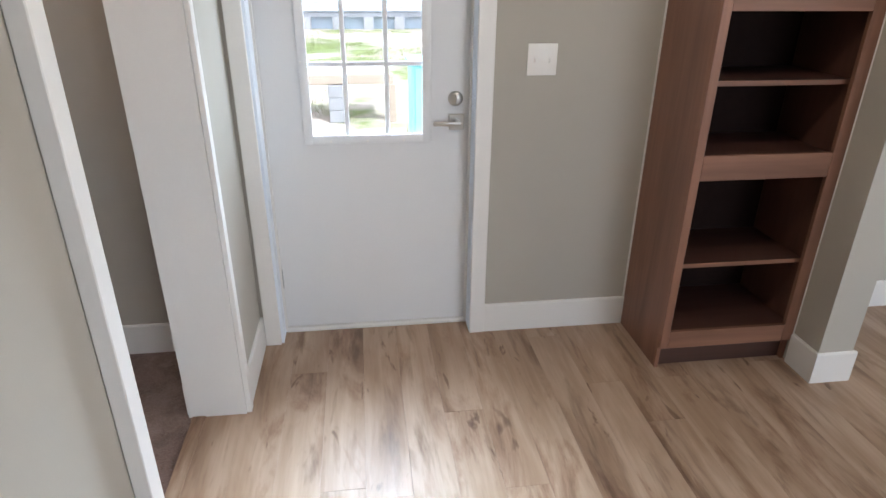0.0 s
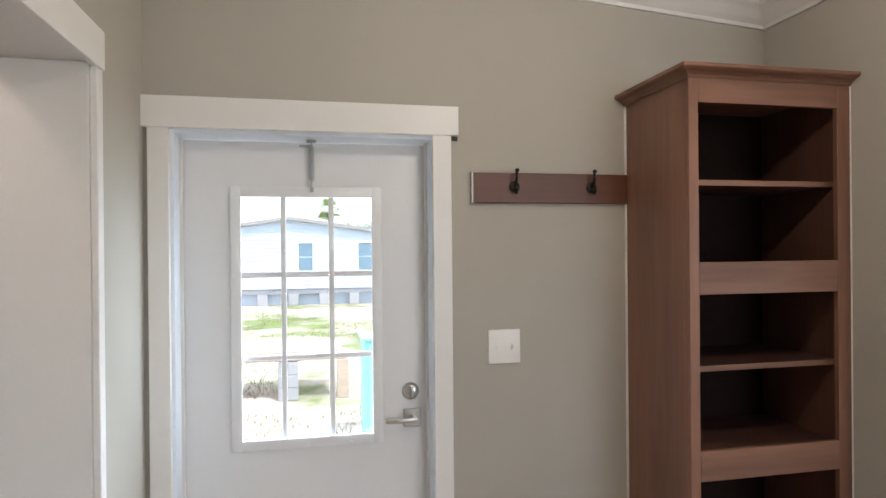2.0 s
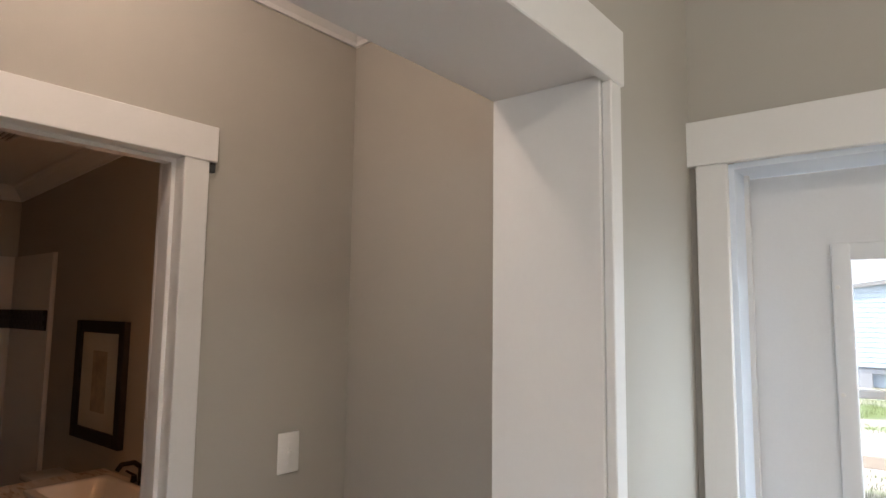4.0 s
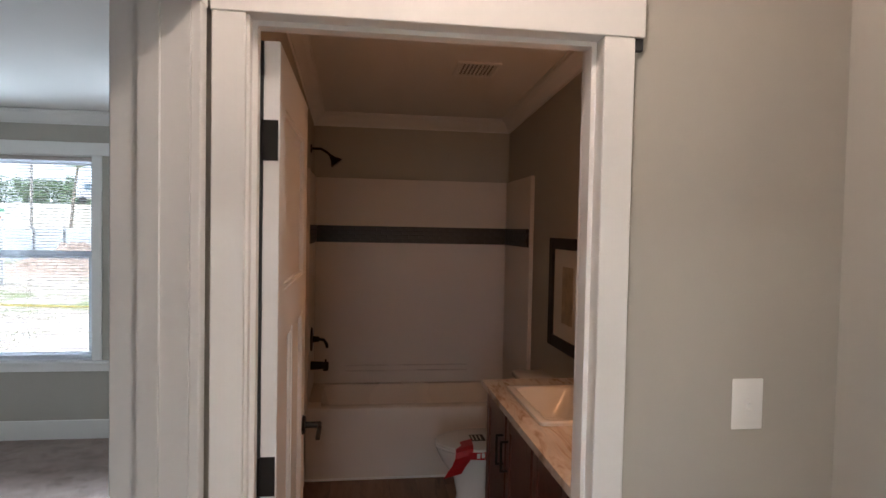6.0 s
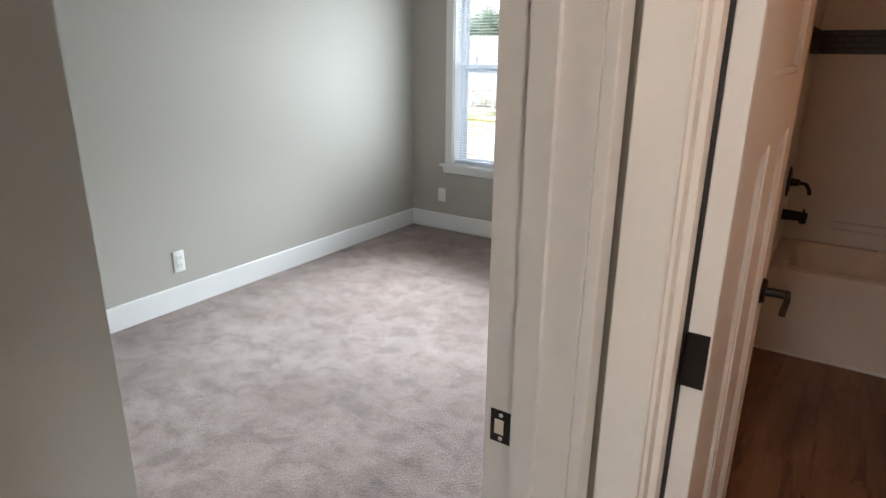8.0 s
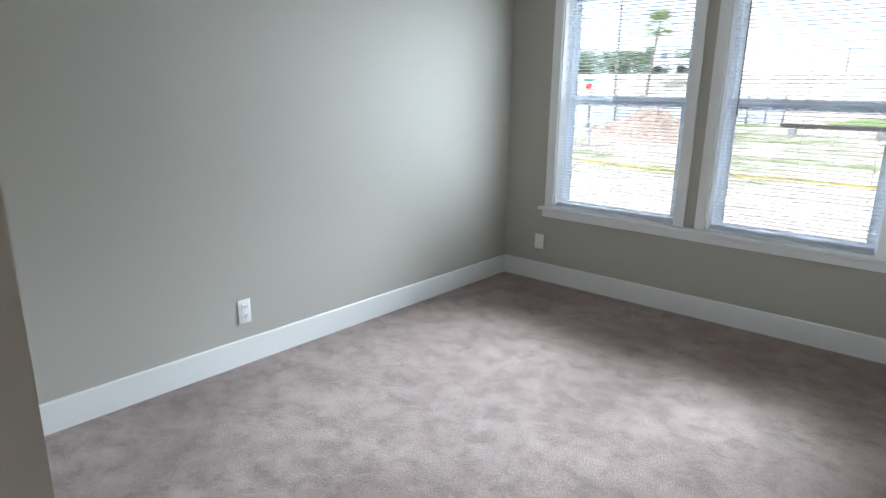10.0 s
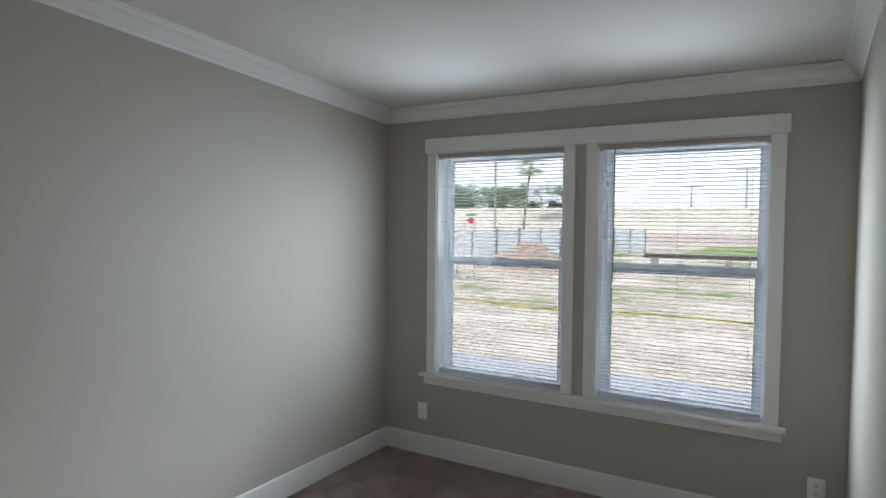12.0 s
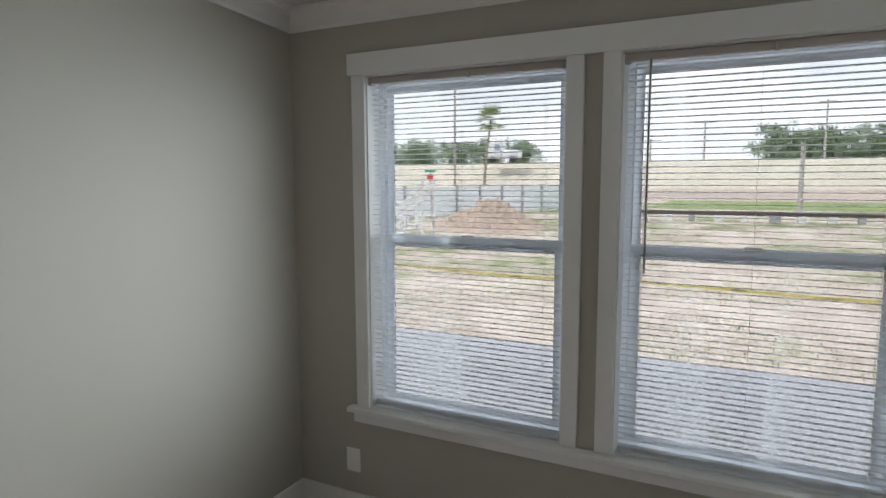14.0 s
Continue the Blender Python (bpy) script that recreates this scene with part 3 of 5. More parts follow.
part("liner", boxm(-0.213, 0.0, Y0 - 0.0115, Y1 + 0.0115, 2.056, 2.0665), M_TRIM, tr)
part("casing", boxm(0.001, 0.018, Y1 + 0.005, Y1 + 0.046, 0, 2.047, 0.002), M_TRIM, tr)
part("casing", boxm(0.001, 0.034, Y0 - 0.058, Y0 - 0.004, 0, 2.047, 0.002), M_TRIM, tr)
part("header", boxm(0.001, 0.022, Y0 - 0.08, Y1 + 0.052, 2.047, 2.146, 0.002), M_TRIM, tr)
part("bead", boxm(-0.022, -0.001, Y1 - 0.002, Y1 - 0.0002, 0, 2.0555), M_TRIM, tr)

# bathroom doorway and open panel door
tr = trim_set("white casing with a flat header round the bathroom doorway")
XO = XB - 0.1
part("header", boxm(XB + 0.001, XB + 0.022, -1.435, -0.518, 2.057, 2.155, 0.002), M_TRIM, tr)
part("casing", boxm(XB + 0.001, XB + 0.019, BD1, -0.54, 0, 2.057, 0.002), M_TRIM, tr)
part("casing", boxm(XB + 0.001, XB + 0.019, -1.432, BD0 - 0.006, 0, 2.057, 0.002), M_TRIM, tr)
part("jamb", boxm(XO - 0.003, XB + 0.004, BD1, BD1 + 0.014, 0, 2.057), M_TRIM, tr)
part("jamb", boxm(XO - 0.003, XB + 0.004, BD0 - 0.014, BD0, 0, 2.057), M_TRIM, tr)
part("jamb", boxm(XO - 0.003, XB + 0.004, BD0, BD1, 2.057, 2.0695), M_TRIM, tr)
part("door_stop", boxm(XO + 0.036, XO + 0.072, BD1 - 0.011, BD1, 0, 2.046), M_TRIM, tr)
part("door_stop", boxm(XO + 0.036, XO + 0.072, BD0, BD0 + 0.011, 0, 2.046), M_TRIM, tr)
part("door_stop", boxm(XO + 0.036, XO + 0.072, BD0, BD1, 2.046, 2.057), M_TRIM, tr)
part("casing", boxm(XO - 0.019, XO - 0.003, BD1, -0.54, 0, 2.057, 0.002), M_TRIM, tr)
# black stand-in for the shadow below this header's end
part("gap_shadow_block", boxm(XB + 0.001, XB + 0.014, -0.539, -0.520, 2.030, 2.056), M_SLOT, tr, "dark block for the shadowed gap under the header end")

DW, DT_, DH = 0.735, 0.035, 2.03


def panel_door(name, label):
    """A three-panel door: its hinge edge at x = 0, leaf along -x, front face towards +y."""
    d = base_of(name, (0, 0, 0), label, "door", kind="structure")
    bm = bmesh.new()
    st = 0.115
    add_box(bm, -st, 0, 0, DT_, 0.012, DH, 0.0015)
    add_box(bm, -DW, -DW + st, 0, DT_, 0.012, DH, 0.0015)
    for z0, z1 in ((0.012, 0.24), (1.36, 1.475), (DH - 0.125, DH)):
        add_box(bm, -DW + st, -st, 0.0002, DT_ - 0.0002, z0, z1)
    add_box(bm, -DW / 2 - 0.05, -DW / 2 + 0.05, 0.0002, DT_ - 0.0002, 0.24, 1.36)
    part("leaf", bm, M_DOORW, d)
    for x0, x1, z0, z1 in ((-DW + st, -st, 1.475, DH - 0.125), (-DW + st, -DW / 2 - 0.05, 0.24, 1.36), (-DW / 2 + 0.05, -st, 0.24, 1.36)):
        bm = bmesh.new()
        add_box(bm, x0, x1, 0.012, DT_ - 0.012, z0, z1)
        for ya, yb in ((DT_ - 0.012, DT_ - 0.004), (0.004, 0.012)):
            add_box(bm, x0, x0 + 0.012, ya, yb, z0, z1)
            add_box(bm, x1 - 0.012, x1, ya, yb, z0, z1)
            add_box(bm, x0 + 0.012, x1 - 0.012, ya, yb, z0, z0 + 0.012)
            add_box(bm, x0 + 0.012, x1 - 0.012, ya, yb, z1 - 0.012, z1)
        part("panel", bm, M_DOORW, d)
    return d


bath_door = panel_door("door_2", "open white three-panel bathroom door with black hinges")
bath_door.location = (-1.192, -1.344, 0)
for hz in (0.30, 1.072, 1.815):
    bm = boxm(0.0005, 0.003, -0.009, DT_ - 0.003, hz - 0.044, hz + 0.044)
    add_tube(bm, (0.004, -0.008, hz - 0.044), (0.004, -0.004, hz + 0.044), 0.0055, n=10)
    part("hinge", bm, M_BLACK, bath_door, "black butt hinge")
bm2 = add_tube(bmesh.new(), (-DW + 0.065, DT_, 0.97), (-DW + 0.065, DT_ + 0.010, 0.97), 0.032, 0.028, 20)
add_tube(bm2, (-DW + 0.065, DT_ + 0.01, 0.97), (-DW + 0.065, DT_ + 0.055, 0.97), 0.011, 0.011, 12)
add_path(bm2, [(-DW + 0.055, DT_ + 0.055, 0.972), (-DW + 0.10, DT_ + 0.058, 0.970), (-DW + 0.140, DT_ + 0.056, 0.960), (-DW + 0.150, DT_ + 0.055, 0.950)], 0.0075)
part("lever_handle", bm2, M_BLACK, bath_door, "black curved lever handle", smooth=True)
# solid black strip for the shade in the gap between door and jamb
part("gap_shade_strip", boxm(-0.012, -0.002, -0.016, -0.001, 0.012, DH), M_SLOT, bath_door)

# bedroom doorway
tr = trim_set("white jamb and casing of the bedroom doorway")
part("jamb", boxm(-1.0545, -1.045, YP - 0.001, YQ + 0.001, 0, 2.057), M_TRIM, tr)
part("jamb", boxm(-0.2745, -0.266, YP - 0.001, YQ + 0.001, 0, 2.057), M_TRIM, tr)
part("jamb", boxm(-1.0545, -0.266, YP - 0.001, YQ + 0.001, 2.057, 2.069), M_TRIM, tr)
part("door_stop", boxm(-1.045, -1.034, -1.550, -1.512, 0, 2.046), M_TRIM, tr)
part("door_stop", boxm(-0.279, -0.2745, -1.550, -1.512, 0, 2.046), M_TRIM, tr)
part("door_stop", boxm(-1.034, -0.285, -1.550, -1.512, 2.046, 2.057), M_TRIM, tr)
part("casing", boxm(-1.094, -1.049, YQ + 0.001, YQ + 0.020, 0, 2.057, 0.002), M_TRIM, tr)
part("casing", boxm(-0.2705, -0.211, YQ + 0.001, YQ + 0.020, 0, 2.057, 0.002), M_TRIM, tr)
part("header", boxm(-1.094, -0.211, YQ + 0.001, YQ + 0.022, 2.057, 2.155, 0.002), M_TRIM, tr)
part("casing", boxm(-1.118, -1.0555, YP - 0.008, YP - 0.001, 0, 2.057, 0.002), M_TRIM, tr)
part("casing", boxm(-0.2705, -0.211, YP - 0.019, YP - 0.001, 0, 2.057, 0.002), M_TRIM, tr)
part("header", boxm(-1.139, -0.211, YP - 0.022, YP - 0.001, 2.057, 2.155, 0.002), M_TRIM, tr)
sp_ = part("strike_plate", boxm(-1.045, -1.0428, -1.590, -1.553, 0.918, 0.976, 0.0008), M_BLACK, tr, "black strike plate in the jamb")
part("latch_hole", boxm(-1.0429, -1.0418, -1.582, -1.566, 0.934, 0.960, 0.0004), M_MAT, sp_, "pale raw wood in the latch hole")
part("screw", tubem((-1.0429, -1.5715, 0.968), (-1.0412, -1.5715, 0.968), 0.004, 0.003, 8), M_NICKEL, sp_)
part("screw", tubem((-1.0429, -1.5715, 0.926), (-1.0412, -1.5715, 0.926), 0.004, 0.003, 8), M_NICKEL, sp_)

# window trim shared by both windows
tr = tagged(new("trim_window"), "white casing, header and sill round the twin windows", "window casing", kind="structure")
part("header", boxm(XW + 0.001, XW + 0.022, -4.093, -1.894, WZ1 - 0.004, 2.212, 0.002), M_TRIM, tr)
for a, b in ((-4.072, -4.003), (-3.091, -3.023), (-2.953, -2.888), (-1.976, -1.908)):
    part("casing", boxm(XW + 0.001, XW + 0.019, a, b, WZ0 + 0.001, WZ1 - 0.004, 0.002), M_TRIM, tr)
part("stool", boxm(XW + 0.0005, XW + 0.052, -4.112, -1.874, WZ0 - 0.024, WZ0, 0.005, 2), M_TRIM, tr, "rounded white window sill")
part("apron", boxm(XW + 0.001, XW + 0.019, -4.092, -1.894, WZ0 - 0.080, WZ0 - 0.0245, 0.002), M_TRIM, tr)
for a, b in WINS:
    part("stool", boxm(XW - 0.10, XW + 0.0005, a + 0.001, b - 0.001, WZ0 - 0.03, WZ0 - 0.0005), M_TRIM, tr)
    part("reveal", boxm(XW - 0.10, XW + 0.001, a, a + 0.010, WZ0, WZ1 - 0.01), M_TRIM, tr)
    part("reveal", boxm(XW - 0.10, XW + 0.001, b - 0.010, b, WZ0, WZ1 - 0.01), M_TRIM, tr)
    part("reveal", boxm(XW - 0.10, XW + 0.001, a, b, WZ1 - 0.011, WZ1 - 0.001), M_TRIM, tr)


def add_ring(bm, x0, x1, y0, y1, z0, z1, w, bevel=0.003):
    add_box(bm, x0, x1, y0, y0 + w, z0, z1, bevel)
    add_box(bm, x0, x1, y1 - w, y1, z0, z1, bevel)
    add_box(bm, x0 + 0.0005, x1 - 0.0005, y0 + w * 0.9, y1 - w * 0.9, z0, z0 + w, bevel)
    add_box(bm, x0 + 0.0005, x1 - 0.0005, y0 + w * 0.9, y1 - w * 0.9, z1 - w, z1, bevel)
    return bm


def sash_material():
    """Hollow white vinyl profile that lets a little daylight through."""
    m, nt, b = nodes_of("white_vinyl_sash")
    b.inputs["Base Color"].default_value, b.inputs["Roughness"].default_value = (0.84, 0.86, 0.88, 1), 0.35
    tl, mx = nt.nodes.new("ShaderNodeBsdfTranslucent"), nt.nodes.new("ShaderNodeMixShader")
    tl.inputs[0].default_value = (0.90, 0.94, 0.99, 1)
    mx.inputs[0].default_value = 0.5
    nt.links.new(b.outputs[0], mx.inputs[1])
    nt.links.new(tl.outputs[0], mx.inputs[2])
    nt.links.new(mx.outputs[0], nt.nodes["Material Output"].inputs[0])
    return m


M_SASH = sash_material()


def window(name, y0, y1):
    w = tagged(new(name), "white vinyl single-hung window behind a blind", "window", kind="structure")
    xo = XW - 0.15
    part("window_frame", add_ring(bmesh.new(), xo, xo + 0.055, y0, y1, WZ0 - 0.025, WZ1, 0.035), M_SASH, w)
    up = part("upper_sash", add_ring(bmesh.new(), xo + 0.008, xo + 0.026, y0 + 0.03, y1 - 0.03, 1.345, WZ1 - 0.03, 0.035), M_SASH, w)
    lo = part("lower_sash", add_ring(bmesh.new(), xo + 0.028, xo + 0.050, y0 + 0.03, y1 - 0.03, WZ0, 1.405, 0.042), M_SASH, w)
    for s, z0, z1, xx in ((up, 1.37, WZ1 - 0.05, xo + 0.016), (lo, WZ0 + 0.03, 1.38, xo + 0.038)):
        p = part("pane", boxm(xx, xx + 0.004, y0 + 0.05, y1 - 0.05, z0, z1), M_GLASS, s, "glass pane tinted to dim the outdoors")
        p.visible_shadow = False
    part("latch", boxm(xo + 0.05, xo + 0.062, (y0 + y1) / 2 - 0.03, (y0 + y1) / 2 + 0.03, 1.398, 1.412, 0.003), M_VINYL, w)
    return w


for i, (a, b) in enumerate(WINS):
    window("window_%d" % (i + 1), a, b)

# ======== mini blinds ========
def slat_material():
    """Thin white vinyl that lets some daylight through."""
    m, nt, b = nodes_of("white_blind_slat")
    b.inputs["Base Color"].default_value, b.inputs["Roughness"].default_value = (0.83, 0.835, 0.845, 1), 0.4
    tl, mx = nt.nodes.new("ShaderNodeBsdfTranslucent"), nt.nodes.new("ShaderNodeMixShader")
    tl.inputs[0].default_value = (0.95, 0.955, 0.965, 1)
    mx.inputs[0].default_value = 0.68
    nt.links.new(b.outputs[0], mx.inputs[1])
    nt.links.new(tl.outputs[0], mx.inputs[2])
    nt.links.new(mx.outputs[0], nt.nodes["Material Output"].inputs[0])
    return m


M_SLAT = slat_material()
M_RAIL = surface("cream_blind_rail", (0.46, 0.41, 0.37), 0.45, vary=0.02)
M_CORD = surface("white_cord", (0.75, 0.74, 0.72), 0.8, vary=0.03)
M_WAND = surface("smoked_wand", (0.22, 0.18, 0.15), 0.25, vary=0.05)
PITCH, XSL = 0.0223, XW - 0.026


def slat_mesh(half):
    bm = bmesh.new()
    prev = None
    for i in range(6):
        u = i / 5 * 2 - 1
        x, z = 0.0125 * u, 0.0016 * (1 - u * u)
        pair = [bm.verts.new((x, -half, z)), bm.verts.new((x, half, z))]
        if prev:
            bm.faces.new((prev[0], pair[0], pair[1], prev[1]))
        prev = pair
    r = bmesh.ops.extrude_face_region(bm, geom=bm.faces[:])
    for v in r["geom"]:
        if isinstance(v, bmesh.types.BMVert):
            v.co.z -= 0.0008
    return mesh_from("slat", bm, M_SLAT, smooth=True)


def blind(y0, y1, wand):
    yc, half = (y0 + y1) / 2, (y1 - y0) / 2 - 0.017
    b = base_of("mini_blind", (XSL, yc, WZ0), "white mini blind let down with open slats", "window blind", "blinds of the twin windows")
    top = WZ1 - 0.012 - WZ0
    bm = boxm(-0.014, 0.014, -half, half, top - 0.028, top - 0.001, 0.002)
    hr = part("head_rail", bm, M_RAIL, b, "cream metal head rail")
    for s in (-1, 1):
        part("end_bracket", boxm(-0.015, 0.019, s * half - 0.012, s * half + 0.012, top - 0.034, top, 0.002), M_RAIL, hr)
    part("centre_bracket", boxm(0.010, 0.018, 0.03, 0.044, top - 0.034, top, 0.001), M_RAIL, hr)
    me = slat_mesh(half - 0.004)
    n = int((top - 0.075) / PITCH)
    rnd = random.Random(int(1000 * (y0 + 9)))
    for i in range(n + 1):
        o = new("slat", me)
        o.parent = b
        o.location = (0, rnd.uniform(-0.001, 0.001), 0.038 + i * PITCH + rnd.uniform(-0.0006, 0.0006))
        o.rotation_euler = (rnd.uniform(-0.0012, 0.0012), radians(-5) + rnd.uniform(-0.03, 0.03), 0)
    for i in range(5):
        o = new("slat", me)
        o.parent = b
        o.location = (0, 0, 0.018 + i * 0.0034)
    part("bottom_rail", boxm(-0.012, 0.012, -half + 0.004, half - 0.004, 0.002, 0.016, 0.003), M_SLAT, b)
    for yy in (-half + 0.075, 0.0, half - 0.075):
        bm = bmesh.new()
        for xx in (-0.0132, 0.0132):
            add_tube(bm, (xx, yy, 0.01), (xx, yy, top - 0.02), 0.0006, n=4)
        part("ladder_cord", bm, M_CORD, b)
    if wand:
        bm = add_tube(bmesh.new(), (0.020, -half + 0.085, top - 0.03), (0.020, -half + 0.085, top - 0.80), 0.004, n=6)
        add_tube(bm, (0.012, -half + 0.085, top - 0.022), (0.020, -half + 0.085, top - 0.034), 0.002, n=6)
        part("tilt_wand", bm, M_WAND, b, "dark see-through tilt wand")
    return b


blind(*WINS[0], False)
blind(*WINS[1], True)

# ======== plates, coat rail and shelf cabinet ========
def plate(name, label, w, h, kind_of, place, turn, category):
    """A wall plate in the xz plane that looks towards -y, then turned."""
    p = base_of(name, place, label, category)
    p.rotation_euler = (0, 0, radians(turn))
    part("plate", boxm(-w / 2, w / 2, -0.006, -0.0005, -h / 2, h / 2, 0.003, 2), M_PLATE, p, smooth=True)
    xs = {"double": (-w / 4, w / 4), "switch": (0,), "outlet": (0,), "blank": (0,)}[kind_of]
    for x in xs:
        if kind_of in ("double", "switch"):
            bm = boxm(x - 0.005, x + 0.005, -0.009, -0.0055, -0.013, 0.013, 0.001)
            add_box(bm, x - 0.0035, x + 0.0035, -0.019, -0.006, -0.010, 0.004, 0.001)
            part("toggle", bm, M_PLATE, p)
        if kind_of == "outlet":
            for z in (-0.024, 0.024):
                f = part("receptacle", boxm(-0.017, 0.017, -0.008, -0.0055, z - 0.014, z + 0.014, 0.003, 2), M_PLATE, p)
                bm = boxm(-0.008, -0.0055, -0.0086, -0.0075, z - 0.002, z + 0.007)
                add_box(bm, 0.0055, 0.008, -0.0086, -0.0075, z - 0.002, z + 0.006)
                add_tube(bm, (0, -0.0086, z - 0.008), (0, -0.0075, z - 0.008), 0.0025, n=8)
                part("slots", bm, M_SLOT, f)
        for z in ((-0.030, 0.030) if kind_of != "outlet" else (0,)):
            part("screw", tubem((x, -0.0072, z), (x, -0.0055, z), 0.003, 0.003, 8), M_PLATE, p)
    return p


plate("light_switch", "white double toggle switch plate beside the entry door", 0.119, 0.122, "double", (1.205, 0, 1.235), 0, "light switch")
plate("light_switch", "white single toggle switch plate in the hall", 0.077, 0.119, "switch", (XB, -0.232, 1.236), 90, "light switch")
plate("wall_outlet", "white duplex outlet low on the long bedroom wall", 0.074, 0.130, "outlet", (-2.32, YS, 0.293), 180, "outlet")
plate("cable_plate", "plain white cover plate low beside the windows", 0.078, 0.118, "blank", (XW, -4.110, 0.308), 90, "outlet")
plate("wall_outlet", "white duplex outlet low in the window corner", 0.080, 0.120, "outlet", (XW, -1.730, 0.296), 90, "outlet")

rail = base_of("coat_rail", (1.09, 0, 1.752), "brown wooden coat rail with two black hooks", "coat rack")
part("board", boxm(0, 0.598, -0.020, -0.001, 0, 0.108, 0.002), M_RAILWOOD, rail)
part("edge_strip", boxm(-0.004, -0.0002, -0.019, -0.001, 0, 0.108), M_TRIM, rail, "pale raw end edge")
for hx in (0.152, 0.450):
    bm = add_lathe(bmesh.new(), [(0.020, 0), (0.020, 0.005), (0.014, 0.009)], (hx, -0.020, 0.058), 'Y', 18, )
    hk = part("hook", bm, M_BLACK, rail, "black double coat hook", smooth=True)
    bm = add_path(bmesh.new(), [(hx, -0.024, 0.060), (hx, -0.040, 0.066), (hx, -0.052, 0.088), (hx, -0.050, 0.106), (hx + 0.004, -0.044, 0.114)], 0.0048)
    add_path(bm, [(hx, -0.024, 0.052), (hx, -0.040, 0.036), (hx, -0.048, 0.034), (hx, -0.054, 0.044)], 0.0048)
    bmesh.ops.create_uvsphere(bm, u_segments=10, v_segments=8, radius=0.008, matrix=Matrix.Translation((hx + 0.004, -0.044, 0.115)))
    bmesh.ops.create_uvsphere(bm, u_segments=10, v_segments=8, radius=0.007, matrix=Matrix.Translation((hx, -0.054, 0.046)))
    part("prongs", bm, M_BLACK, hk, smooth=True)

# tall open shelf cabinet; local origin at its back left foot
CX0, CW, CD = 1.690, 0.602, 0.400
cab = base_of("shelf_cabinet", (CX0, 0, 0), "tall brown wooden open shelf cabinet, empty, with a crown", "cabinet")
part("side_panel", boxm(0, 0.016, -CD + 0.019, -0.001, 0.0, 2.125), M_CAB, cab)
part("side_panel", boxm(CW - 0.016, CW, -CD + 0.019, -0.001, 0.0, 2.125), M_CAB, cab)
part("back_panel", boxm(0.016, CW - 0.016, -0.010, -0.002, 0.10, 2.11), M_CABIN, cab, "back panel with the inner shade in its colour")
# thin added sheets carry the shade of the inner side faces
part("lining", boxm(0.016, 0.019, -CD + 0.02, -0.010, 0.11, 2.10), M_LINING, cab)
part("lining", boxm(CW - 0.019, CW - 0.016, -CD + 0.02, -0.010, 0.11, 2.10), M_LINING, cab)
part("top_panel", boxm(0.016, CW - 0.016, -CD + 0.019, -0.010, 2.100, 2.118), M_CAB, cab)
part("toe_kick", boxm(0.016, CW - 0.016, -CD + 0.040, -CD + 0.056, 0.0, 0.105), M_SHELF, cab, "recessed toe kick with the shade in its colour")
part("stile", boxm(0, 0.034, -CD, -CD + 0.019, 0.105, 2.125, 0.001), M_CAB, cab)
part("stile", boxm(CW - 0.050, CW, -CD, -CD + 0.019, 0.105, 2.125, 0.001), M_CAB, cab)
for z0, z1 in ((0.105, 0.185), (0.845, 0.940), (1.437, 1.540), (2.046, 2.125)):
    part("rail", boxm(0.0345, CW - 0.0505, -CD + 0.0005, -CD + 0.0185, z0, z1, 0.001), M_CABH, cab)
# shelf boards coloured as if in shade, front edges in plain cabinet wood
for zs in (0.180, 0.478, 0.925, 1.202, 1.515, 1.806):
    dep = -CD + (0.019 if zs in (0.180, 0.925, 1.515) else 0.045)
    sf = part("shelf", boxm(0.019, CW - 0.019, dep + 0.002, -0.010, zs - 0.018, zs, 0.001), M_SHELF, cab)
    part("shelf_edge", boxm(0.019, CW - 0.019, dep, dep + 0.0019, zs - 0.018, zs), M_CABH, sf)
CR = [(0, 0), (0.004, 0), (0.010, 0.008), (0.022, 0.016), (0.040, 0.022), (0.044, 0.026), (0.044, 0.036), (0, 0.036)]
bm = bmesh.new()
ring_r = [bm.verts.new((CW, -CD - u, 2.122 + v)) for u, v in CR]
ring_c = [bm.verts.new((-u, -CD - u, 2.122 + v)) for u, v in CR]
ring_b = [bm.verts.new((-u, -0.001, 2.122 + v)) for u, v in CR]
for ra, rb_ in ((ring_r, ring_c), (ring_c, ring_b)):
    for k in range(len(CR)):
        bm.faces.new((ra[k], ra[(k + 1) % len(CR)], rb_[(k + 1) % len(CR)], rb_[k]))
bm.faces.new(ring_r)
bm.faces.new(ring_b[::-1])
part("crown", bm, M_CABH, cab)
part("scribe_strip", boxm(-0.006, -0.0005, -0.010, -0.001, 0.0, 2.12), M_TRIM, cab, "thin white scribe strip along the wall")
part("scribe_strip", boxm(CW - 0.002, CW + 0.0025, -CD - 0.003, -CD - 0.0005, 0.1, 2.12), M_TRIM, cab, "thin white scribe strip along the wall")

# ======== bathroom ========
TX0, TX1, TYA, TYB = -4.378, -3.735, YQ + 0.001, YN - 0.001
tub = base_of("bathtub_surround", (0, 0, 0), "white acrylic bathtub with a tall white surround", "bathtub")


